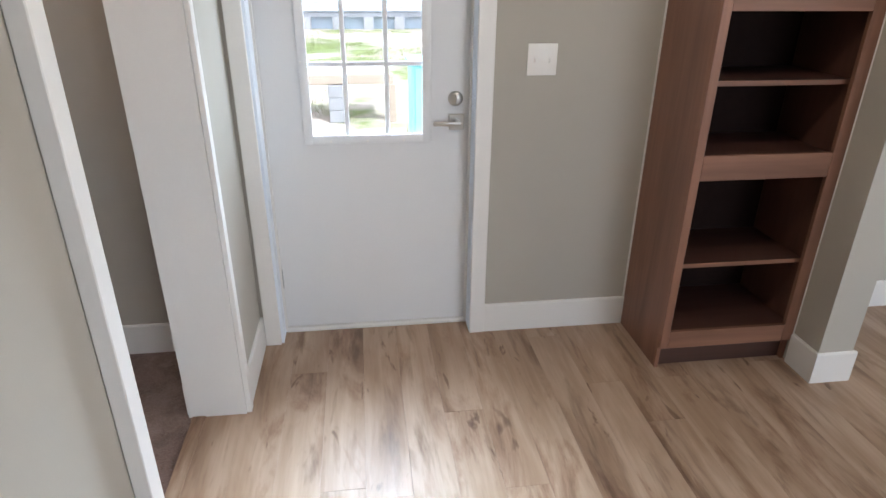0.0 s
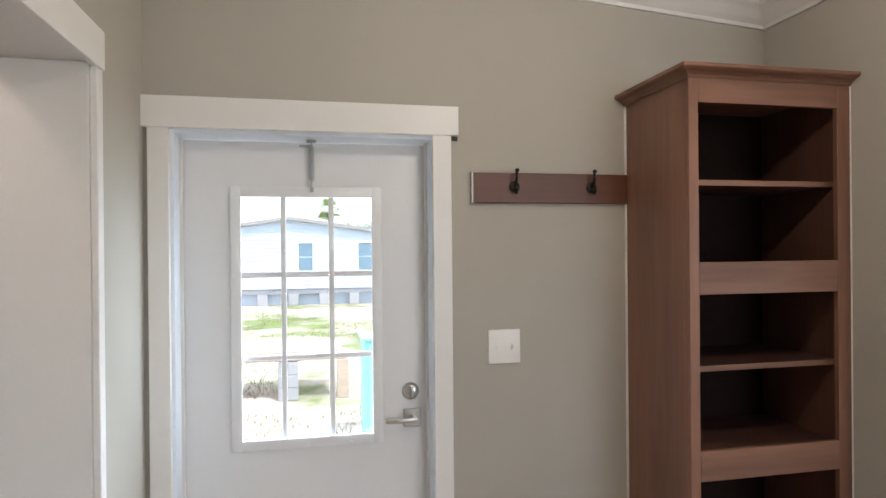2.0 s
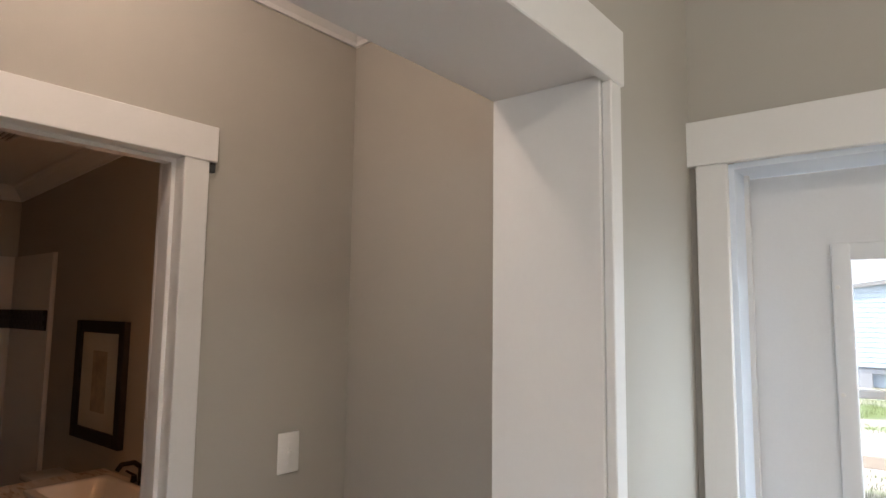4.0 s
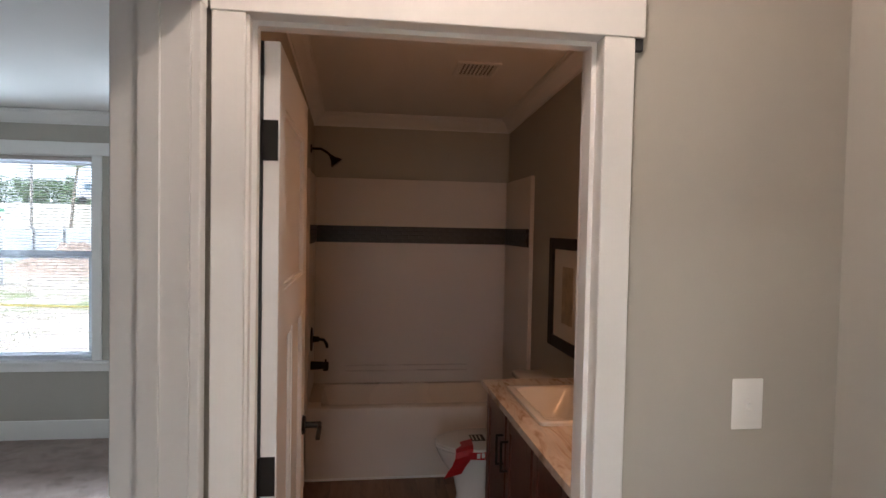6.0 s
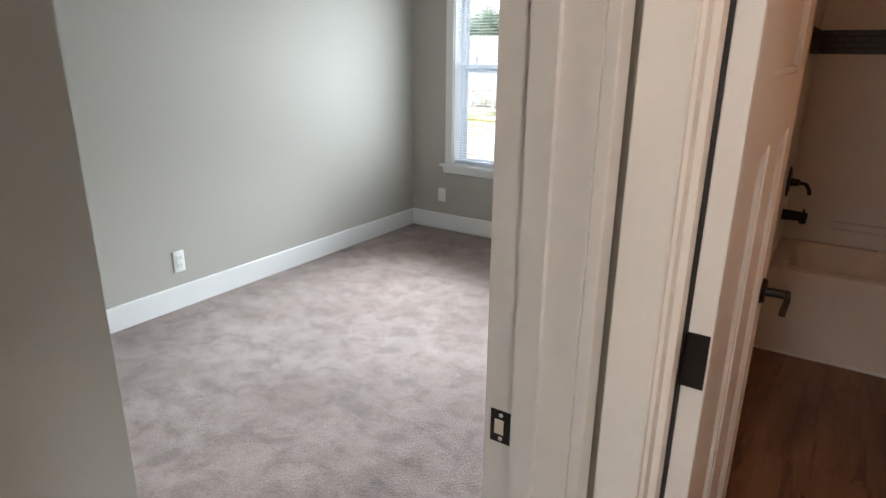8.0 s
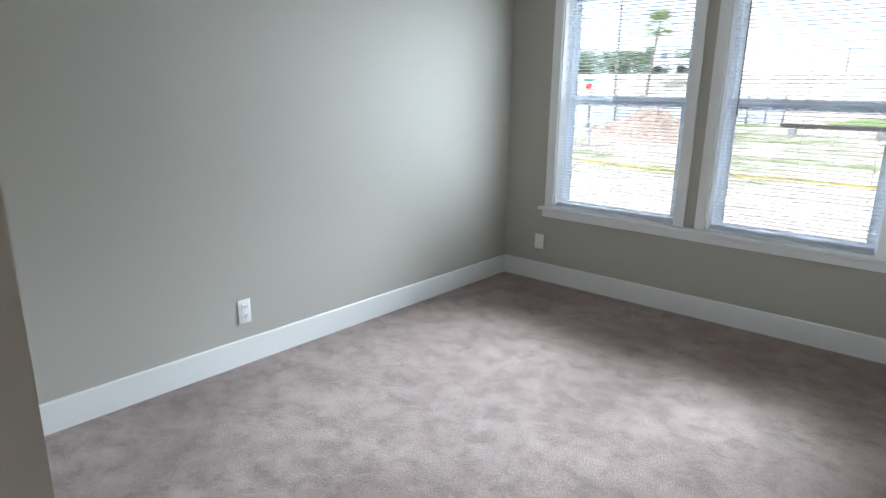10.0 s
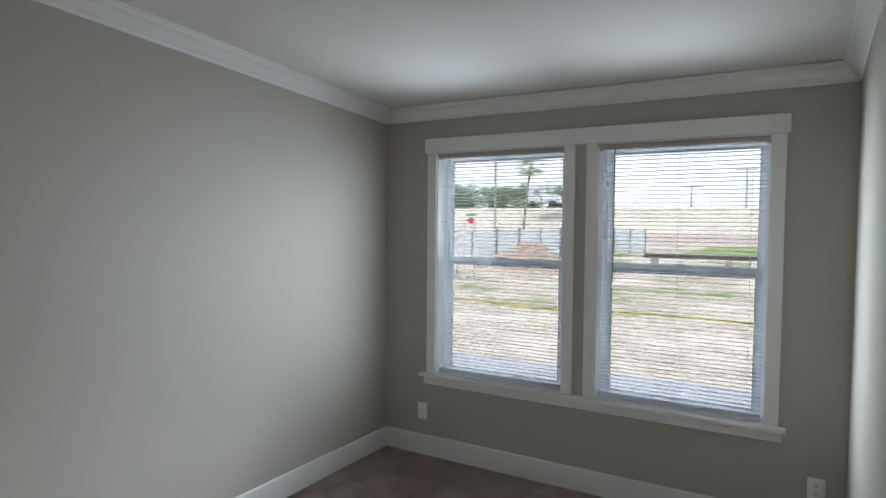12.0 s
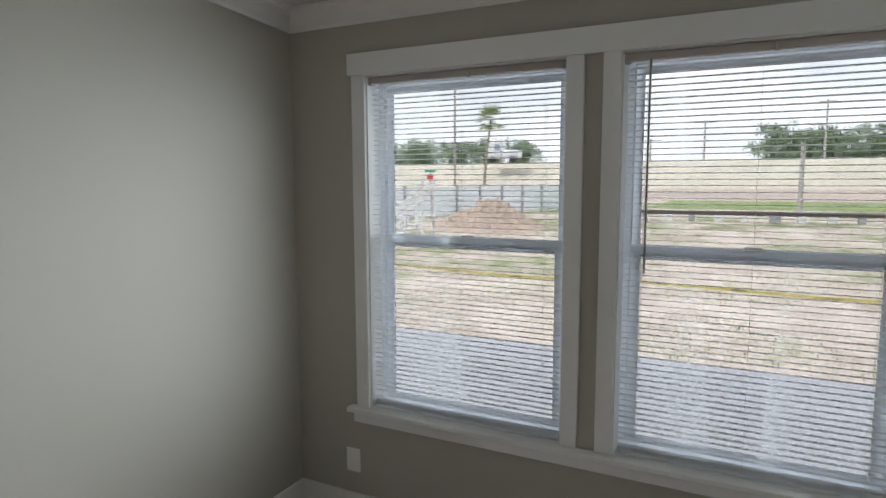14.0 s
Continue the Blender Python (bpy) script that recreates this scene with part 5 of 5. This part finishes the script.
# neighbouring manufactured home on block piers, gable end towards the entry door
def neighbour(x0, x1, y, depth, ridge, eave, zf):
    h = base_of("neighbour_house", ((x0 + x1) / 2, y, GZ), "pale blue sided manufactured home raised on block piers", "house")
    half = (x1 - x0) / 2
    z0, ze, zr = zf - GZ, eave - GZ, ridge - GZ
    bm = bmesh.new()
    prof = [(-half, z0), (half, z0), (half, ze), (0, zr), (-half, ze)]
    add_prism(bm, prof, (0, 0, 0), (1, 0, 0), (0, 0, 1), (0, depth, 0))
    part("wall", bm, M_SIDING, h)
    bm = bmesh.new()
    n = 17
    for i in range(n):
        za = z0 + (zr - z0) * i / n
        hw = half if za < ze else half * max(0.02, (zr - za) / (zr - ze))
        add_prism(bm, [(0.0, 0.0), (-0.022, 0.0), (0.0, (zr - z0) / n * 0.95)], (-hw + 0.01, 0, za), (0, 1, 0), (0, 0, 1), (2 * hw - 0.02, 0, 0))
    part("siding_boards", bm, M_SIDING, h)["kind"] = "stuff"
    bm = bmesh.new()
    for s in (-1, 1):
        add_prism(bm, [(0, 0), (half + 0.25, -(zr - ze) * (half + 0.25) / half), (half + 0.25, -(zr - ze) * (half + 0.25) / half + 0.14), (0, 0.14)], (0, -0.25, zr), (s, 0, 0), (0, 0, 1), (0, depth + 0.5, 0))
    part("roof", bm, M_ROOF, h)
    part("floor_beam", boxm(-half, half, 0.02, depth, z0 - 0.22, z0 - 0.005), M_UNDER, h)
    # added pale board, brightens the dark space behind the piers
    part("gap_fill_board", boxm(-half, half, 0.30, 0.33, 0, z0 - 0.222), M_SIDING, h)
    k = -half + 0.6
    while k < half:
        part("pier", boxm(k - 0.2, k + 0.2, 0.02, 0.29, 0, z0 - 0.22), M_SKIRT, h)
        k += 1.25
    for wx in (0.66, 3.12):
        w = part("window", add_ring(bmesh.new(), -0.06, 0.0, wx - 0.36, wx + 0.36, z0 + 0.66, z0 + 1.96, 0.07), M_VINYL, h)
        w.data.transform(Matrix(((0, 1, 0, 0), (1, 0, 0, 0), (0, 0, 1, 0), (0, 0, 0, 1))))
        part("pane", boxm(wx - 0.30, wx + 0.30, -0.03, -0.005, z0 + 0.72, z0 + 1.28), M_PANE_FAR, w)
        part("pane", boxm(wx - 0.30, wx + 0.30, -0.03, -0.005, z0 + 1.34, z0 + 1.90), M_PANE_FAR, w)
    return h


neighbour(-4.65, 3.73, 24.0, 16.0, 2.80, 2.20, -0.05)

# small trailer further off, its front with a window
van_ = base_of("camper_trailer", (6.6, 33.0, GZ), "white camper trailer parked on the grass", "trailer")
part("body", boxm(-2.0, 2.0, 0, 6, 0.55, 3.30, 0.15, 3), M_WHITEV, van_, smooth=True)
part("window", boxm(-0.6, 0.6, -0.02, 0.02, 1.75, 2.25), M_PANE_FAR, van_)
for s in (-1, 1):
    part("wheel", tubem((s * 1.7 - 0.12, 3, 0.35), (s * 1.7 + 0.12, 3, 0.35), 0.35, n=18), M_TYRE, van_)

# lumber on blocks and aqua cabinet in the yard
lum = base_of("lumber_frame", (0.0, 7.7, GZ), "long weathered timber beam laid on grey blocks", "lumber")
part("beam", boxm(-3.4, 1.02, -0.08, 0.08, 0.61, 0.76, 0.01), M_LUMBER, lum)
part("beam", boxm(-3.2, 0.95, 0.9, 1.05, 0.60, 0.73, 0.01), M_LUMBER, lum)
part("post", boxm(0.88, 1.06, -0.09, 0.09, 0.0, 0.608, 0.01), M_LUMBER, lum)
for bx in (-2.4, 0.13):
    for k in range(3):
        part("block", boxm(bx - 0.15, bx + 0.15, -0.1, 0.12, k * 0.2 + 0.002, k * 0.2 + 0.197, 0.008), M_SKIRT, lum)
sheet = base_of("board_sheet", (0.0, 7.7, GZ + 0.762), "pale plywood boards laid over the timber beams", "lumber")
for k in range(3):
    part("board", boxm(-3.3 + 1.42 * k, -1.9 + 1.42 * k, -0.05, 1.02, 0.0, 0.02, 0.003), M_BOARD, sheet)
aq = base_of("aqua_cabinet", (1.52, 5.0, GZ), "aqua painted wooden cabinet standing in the yard", "cabinet")
part("body", boxm(-0.42, 0.42, 0.02, 0.6, 0.0, 1.27, 0.01), M_AQUA, aq)
part("top", boxm(-0.46, 0.46, -0.02, 0.63, 1.272, 1.305, 0.006), M_AQUA, aq)
part("door", boxm(-0.38, 0.38, 0.0, 0.019, 0.06, 1.22, 0.006), M_AQUA, aq)
bd = base_of("board_stack", (-0.9, 12.5, GZ), "grey boards stacked flat on the sand", "lumber")
for k in range(3):
    part("board", boxm(-1.2 + 0.1 * k, 1.0 - 0.05 * k, -0.2, 0.2, 0.002 + k * 0.06, 0.055 + k * 0.06, 0.006), M_SKIRT, bd)


# trees: tapered trunk, limbs and many leaf clumps
def tree(x, y, h, spread, seed, gz=GZ, label="broad dark green tree on the skyline"):
    rnd = random.Random(seed)
    t = base_of("tree", (x, y, gz), label, "tree", "trees on the skyline")
    bm = add_tube(bmesh.new(), (0, 0, 0), (0.1, 0, h * 0.5), 0.03 * h, 0.015 * h, 8)
    for k in range(6):
        a = k * 1.05 + rnd.random()
        add_tube(bm, (0.1, 0, h * rnd.uniform(0.3, 0.5)), (spread * 0.6 * math.cos(a), spread * 0.6 * math.sin(a), h * rnd.uniform(0.6, 0.85)), 0.012 * h, 0.004 * h, 6)
    part("trunk", bm, M_BARK, t)
    verts, faces = [], []
    clumps = [(rnd.gauss(0, spread * 0.42), rnd.gauss(0, spread * 0.42), h * rnd.uniform(0.10, 0.92), rnd.uniform(0.12, 0.22) * h) for _ in range(70)]
    for cx, cy, cz, cr in clumps:
        for _ in range(70):
            v = Vector((rnd.gauss(0, 1), rnd.gauss(0, 1), rnd.gauss(0, 0.8)))
            c = Vector((cx, cy, cz)) + v.normalized() * cr * rnd.uniform(0.5, 1.05)
            s = h * 0.028 * rnd.uniform(0.6, 1.3)
            u = Vector((rnd.gauss(0, 1), rnd.gauss(0, 1), rnd.gauss(0, 1))).normalized() * s
            w = u.cross(Vector((rnd.gauss(0, 1), rnd.gauss(0, 1), rnd.gauss(0, 1)))).normalized() * s * 0.6
            i = len(verts)
            verts += [c - u, c + w, c + u, c - w]
            faces.append((i, i + 1, i + 2, i + 3))
    me = bpy.data.meshes.new("crown")
    me.from_pydata(verts, [], faces)
    me.materials.append(M_LEAF)
    o = new("crown", me)
    o.parent = t
    return t


def palm(x, y, gz, h, lean, seed, label):
    rnd = random.Random(seed)
    p = base_of("palm_tree", (x, y, gz), label, "palm tree")
    bm = bmesh.new()
    pts = [Vector((0, lean * (k / 6) ** 1.6, h * k / 6)) for k in range(7)]
    for k in range(6):
        add_tube(bm, pts[k], pts[k + 1], 0.20 - 0.015 * k, 0.19 - 0.015 * k, 10)
    part("trunk", bm, M_BARK, p)
    verts, faces = [], []
    top = pts[-1]
    for k in range(46):
        a, e = rnd.uniform(0, 6.283), rnd.uniform(-0.7, 1.3)
        L = rnd.uniform(0.8, 1.25) * h * 0.22
        d = Vector((math.cos(a) * math.cos(e), math.sin(a) * math.cos(e), math.sin(e)))
        side = d.cross(Vector((0, 0, 1))).normalized()
        hub = top + d * L * 0.55
        for q in range(9):
            an = (q - 4) * 0.34
            dd = (d * math.cos(an) + side * math.sin(an)) * L * 0.6
            i = len(verts)
            n_ = side * 0.075 * math.cos(an) - d * 0.075 * math.sin(an)
            verts += [hub - n_, hub + dd + Vector((0, 0, -0.12 * L)), hub + n_]
            faces.append((i, i + 1, i + 2))
        i = len(verts)
        verts += [top - side * 0.02, hub, top + side * 0.02]
        faces.append((i, i + 1, i + 2))
    me = bpy.data.meshes.new("crown")
    me.from_pydata(verts, [], faces)
    me.materials.append(M_PALM)
    o = new("crown", me)
    o.parent = p
    return p


# ---- west side: bank, fence, mound, tape and skyline ----
bm = bmesh.new()
add_prism(bm, [(0, 0), (-8, 3.75), (-136, 4.2), (-136, -2.2), (0, -2.2)], (-86, -260, GZ + 1.0), (1, 0, 0), (0, 0, 1), (0, 520, 0))
structure("road_bank", bm, M_ROADBANK, "long raised road bank with dry grass", "embankment")
M_VERGE = surface("green_verge", (0.20, 0.26, 0.08), 0.95, vary=0.25, big=0.25, fine=4)
M_LANE = surface("dirt_lane", (0.44, 0.36, 0.31), 0.95, vary=0.20, big=0.35, fine=5, stretch=(1, 0.15, 1))
structure("verge", boxm(-71.5, -54, -10.5, 120, GZ, GZ + 0.03), M_VERGE, "green grass verge before the road bank", "verge")
bm = bmesh.new()
for y in range(-220, 220, 10):
    rise = 0.06 * noise.noise((y * 0.13, 0, 5))
    add_prism(bm, [(0, 0), (-14.0, 1.0 + rise), (-14.0, -0.3), (0, -0.3)], (-72, y, GZ + 0.01), (1, 0, 0), (0, 0, 1), (0, 10, 0))
structure("road", bm, M_LANE, "brown dirt lane along the bank", "road")
FA, FB = Vector((-31.89, -21.82, GZ)), Vector((-53.63, -13.41, GZ))
fence = base_of("yard_fence", (0, 0, 0), "long grey-white panel fence with dark posts", "fence")
NF = 11
fdir = (FB - FA) / NF
ang = math.atan2(fdir.y, fdir.x)
pm = mesh_from("panel", boxm(0.06, fdir.length - 0.06, -0.02, 0.02, 0.12, 1.85, 0.01), M_FENCE)
om = mesh_from("post", boxm(-0.07, 0.07, -0.07, 0.07, 0, 2.0, 0.01), M_POST)
cm = mesh_from("top_rail", boxm(0.07, fdir.length - 0.07, -0.04, 0.04, 1.852, 1.92, 0.01), M_FENCE)
for k in range(NF + 1):
    for nm, me in ((("post", om),) if k == NF else (("post", om), ("panel", pm), ("top_rail", cm))):
        o = new(nm, me)
        o.parent, o.location, o.rotation_euler = fence, FA + fdir * k, (0, 0, ang)

bm = bmesh.new()
bmesh.ops.create_grid(bm, x_segments=70, y_segments=70, size=1.0)
for v in bm.verts:
    r = v.co.length
    n_ = noise.fractal(Vector((v.co.x * 2.4, v.co.y * 2.4, 3.0)), 0.8, 2.0, 5)
    rough = noise.fractal(Vector((v.co.x * 11, v.co.y * 11, 7.0)), 0.7, 2.0, 4)
    top = 1.30 * max(0.0, 1 - r) ** 1.15 + 0.55 * max(0.0, 0.6 - (v.co - Vector((0.1, 0.45, 0))).length)
    v.co = Vector((v.co.x * 3.0, v.co.y * 3.1, top * (1 + 0.35 * n_) + 0.26 * rough * min(1.0, top * 3) - 0.03))
mound = thing("dirt_mound", bm, M_DIRT, "heap of reddish dug-up dirt", "dirt heap", smooth=True)
mound.location = (-29.85, -14.08, GZ)

sr = base_of("stair_rail", (-23.3, -14.69, GZ), "white wooden stair rail with slanting handrail and posts", "stair rail")
for dx in (0.0, 0.9):
    bm = add_prism(bmesh.new(), [(-0.05, -0.13), (0.05, -0.13), (0.05, 0.13), (-0.05, 0.13)], (-dx, -1.0, 0.55), (1, 0, 0), (0, 0, 1), (0, 1.75, 1.75))
    part("handrail", bm, M_WHITEWOOD, sr)
    for k in range(3):
        part("post", boxm(-dx - 0.045, -dx + 0.045, -0.9 + k * 0.8 - 0.045, -0.9 + k * 0.8 + 0.045, 0, 0.62 + k * 0.8), M_WHITEWOOD, sr)
for k in range(5):
    part("tread", boxm(-0.88, -0.02, -0.75 + k * 0.3, -0.45 + k * 0.3, 0.17 + k * 0.19, 0.21 + k * 0.19), M_WHITEWOOD, sr)
lat = base_of("lattice_skirt", (-24.58, -16.77, GZ), "grey lattice skirting panel beside the stair", "skirting")
for k in range(9):
    part("slat", boxm(-0.02, 0.02, -1.6 + k * 0.36, -1.48 + k * 0.36, 0, 1.5), M_FENCE, lat)
for k in range(5):
    part("slat", boxm(0.021, 0.05, -1.6, 1.45, 0.1 + k * 0.33, 0.2 + k * 0.33), M_FENCE, lat)
stick = thing("marker_stake", add_tube(bmesh.new(), (0, 0.12, 0), (0, -0.22, 1.1), 0.035, 0.035, 8), M_WHITEWOOD, "slanting white survey stake in the dirt", "stake")
stick.location = (-26.02, -14.46, GZ)

ss = base_of("stop_sign", (-51.9, -28.95, GZ), "red stop sign with a green street sign above", "road sign")
part("pole", tubem((0, 0, 0), (0, 0, 3.2), 0.04, 0.04, 8), M_ZINC, ss)
bm = bmesh.new()
bmesh.ops.create_cone(bm, cap_ends=True, segments=8, radius1=0.33, radius2=0.33, depth=0.02, matrix=Matrix.Translation((0.07, 0, 2.55)) @ Matrix.Rotation(radians(90), 4, 'Y') @ Matrix.Rotation(radians(22.5), 4, 'Z'))
part("octagon", bm, M_SIGNRED, ss, "red octagonal sign plate")
part("street_plate", boxm(0.05, 0.07, -0.55, 0.55, 3.0, 3.22), M_SIGNGREEN, ss, "green street name plate")

# caution tape strung along the yard
bm = bmesh.new()
prev = None
for k in range(41):
    y = -15.0 + k * 0.5
    z = 0.83 + 0.025 * math.sin(y * 1.3) + 0.0008 * (y + 4) ** 2
    pair = [bm.verts.new((0.02 * math.sin(y * 2), y, z - 0.022)), bm.verts.new((0.02 * math.sin(y * 2) + 0.01, y, z + 0.022))]
    if prev:
        bm.faces.new((prev[0], pair[0], pair[1], prev[1]))
    prev = pair
tape = base_of("caution_tape", (-11.8, 0, GZ), "yellow caution tape strung between thin stakes", "tape")
part("tape", bm, M_TAPE, tape)
for k in range(2):
    y = -15.0 + k * 20.0
    part("stake", boxm(-0.03, -0.008, y - 0.012, y + 0.012, 0, 0.90), M_LUMBER, tape)
fc_ = bpy.data.curves.new("lettering", 'FONT')
fc_.body, fc_.size, fc_.align_x, fc_.align_y = "CAUTION", 0.045, 'CENTER', 'CENTER'
tob = bpy.data.objects.new("lettering", fc_)
scene.collection.objects.link(tob)
bpy.context.view_layer.update()
tme = bpy.data.meshes.new_from_object(tob.evaluated_get(bpy.context.evaluated_depsgraph_get()))
bpy.data.objects.remove(tob)
tme.materials.clear()
tme.materials.append(M_TYRE)
for k in range(9):
    y = -9.2 + k * 1.1
    o = new("lettering", tme)
    o.parent = tape
    o.matrix_local = Matrix.Translation((0.036, y, 0.83 + 0.025 * math.sin(y * 1.3) + 0.0008 * (y + 4) ** 2)) @ Matrix.Rotation(radians(90), 4, 'Z') @ Matrix.Rotation(radians(90), 4, 'X')

# long dark beam on white blocks
lb = base_of("steel_beam", (-39.44, -4.44, GZ), "long dark steel beam resting on white blocks", "steel beam")
lb.rotation_euler = (0, 0, radians(3.4))
part("beam", boxm(-0.15, 0.15, -5.8, 14.2, 0.36, 0.60), M_STEEL, lb)
for k in range(15):
    bw = (0.42, 0.30, 0.55, 0.36)[k % 4]
    part("block", boxm(-0.2, 0.25, -5.4 + k * 1.35, -5.4 + k * 1.35 + bw, 0, 0.355, 0.02), M_WHITEWOOD if k % 3 else M_SKIRT, lb)


def utility_pole(x, y, gz, h, arm):
    p = base_of("utility_pole", (x, y, gz), "tall pale wooden utility pole against the sky", "utility pole", "poles on the skyline")
    part("pole", tubem((0, 0, 0), (0, 0, h), 0.16, 0.11, 8), M_WOODPOLE, p)
    if arm:
        part("crossarm", boxm(-0.06, 0.06, -arm, arm, h - 0.35, h - 0.2), M_WOODPOLE, p)
    return p


utility_pole(-61, -30.9, GZ, 14.0, 0)
utility_pole(-43.21, -0.16, GZ, 4.4, 0)
utility_pole(-99.75, -9.48, 3.9, 6.0, 1.5)
utility_pole(-100.66, 5.59, 3.9, 8.2, 1.0)
utility_pole(-99.31, -16.87, 3.9, 3.6, 1.6)
palm(-70.8, -31.8, GZ, 9.2, 0.9, 5, "tall leaning cabbage palm with a round crown")
palm(2.1, 62, GZ, 6.3, 0.3, 6, "cabbage palm behind the neighbouring house")
for i, (x, y, h, sp2, g) in enumerate(((-104.34, -66.26, 4.6, 4.0, 3.9), (-104.76, -59.28, 5.2, 4.5, 3.9), (-105.18, -52.29, 4.6, 4.0, 3.9), (-105.61, -45.3, 5.0, 4.2, 3.9), (-104.0, -38.69, 3.6, 2.6, 3.9), (-110.34, -0.0, 6.0, 4.2, 3.9), (-114.78, 7.24, 5.6, 5.0, 3.9), (-115.27, 15.23, 5.8, 5.0, 3.9), (-113.0, 3.6, 5.0, 4.5, 3.9), (-115.0, 11.2, 5.4, 5.0, 3.9), (-116.0, 20.0, 5.6, 5.0, 3.9),
                                        (-118, -72, 4.6, 5.0, 3.9), (-118, -66, 5.0, 5.0, 3.9), (-118, -57, 4.4, 5.0, 3.9), (-118, -51, 4.8, 5.0, 3.9), (-118, -44, 5.2, 5.0, 3.9),
                                        (5.2, 62, 4.9, 2.4, GZ), (8.6, 64, 6.2, 3.0, GZ), (11.5, 66, 6.6, 3.2, GZ))):
    tree(x, y, h, sp2, 20 + i, g)
lorry = base_of("lorry_tractor", (-90.12, -36.35, 4.0), "white lorry tractor unit on the raised road", "lorry")
part("cab", boxm(-1.2, 1.2, -2.6, -0.5, 0.7, 3.5, 0.2, 3), M_WHITEV, lorry, smooth=True)
part("hood", boxm(-1.0, 1.0, -0.5, 2.2, 0.7, 1.9, 0.25, 3), M_WHITEV, lorry, smooth=True)
part("window", boxm(1.195, 1.215, -1.5, -0.7, 1.9, 2.7), M_PANE_FAR, lorry)
for yy in (-1.8, 1.4):
    part("wheel", tubem((0.9, yy, 0.5), (1.25, yy, 0.5), 0.5, n=18), M_TYRE, lorry)

# ======== plank floors, last ========
def planks(parent, x0, x1, y0, y1, along, seed, material, width=0.18, length=1.22):
    rnd = random.Random(seed)
    gap, cache = 0.0002, {}
    u0, u1, v0, v1 = (y0, y1, x0, x1) if along == 'y' else (x0, x1, y0, y1)
    v = v0
    while v < v1 - 0.01:
        vb = min(v + width, v1)
        u = u0 - rnd.uniform(0, length)
        while u < u1:
            ua, ub = max(u, u0), min(u + length, u1)
            if ub - ua > 0.01:
                key = (round(ub - ua, 3), round(vb - v, 3))
                if key not in cache:
                    a, b = (ub - ua) / 2 - gap, (vb - v) / 2 - gap
                    bm = boxm(-b, b, -a, a, -0.006, 0.0, 0.0003) if along == 'y' else boxm(-a, a, -b, b, -0.006, 0.0, 0.0003)
                    cache[key] = mesh_from("plank", bm, material)
                o = new("plank", cache[key])
                o.parent = parent
                uc, vc = (ua + ub) / 2, (v + vb) / 2
                o.location = (vc, uc, 0) if along == 'y' else (uc, vc, 0)
            u += length
        v += width


fl = tagged(new("floor_entry"), "brown wood-look vinyl plank floor", "floor", kind="structure")
planks(fl, -0.16, 3.8, -4.0, 0.087, 'y', 11, M_PLANK, 0.152)
rest = tagged(new("floor_kitchen"), "brown wood-look vinyl plank floor", "floor", kind="structure")
part("planks", boxm(3.8, XE, YK, 0.0, -0.006, 0.0), M_PLANK, rest)
part("planks", boxm(0.0, 3.8, YK, -4.0, -0.006, 0.0), M_PLANK, rest)
fl = tagged(new("floor_bath"), "brown wood-look vinyl plank bathroom floor", "floor", kind="structure")
planks(fl, -4.38, XB - 0.0005, YQ, 0.0, 'x', 12, M_PLANKX)
structure("trim_threshold", boxm(-0.20, -0.150, Y0, Y1, 0.0005, 0.006, 0.002), M_PLANK, "thin floor strip between planks and carpet", "threshold")
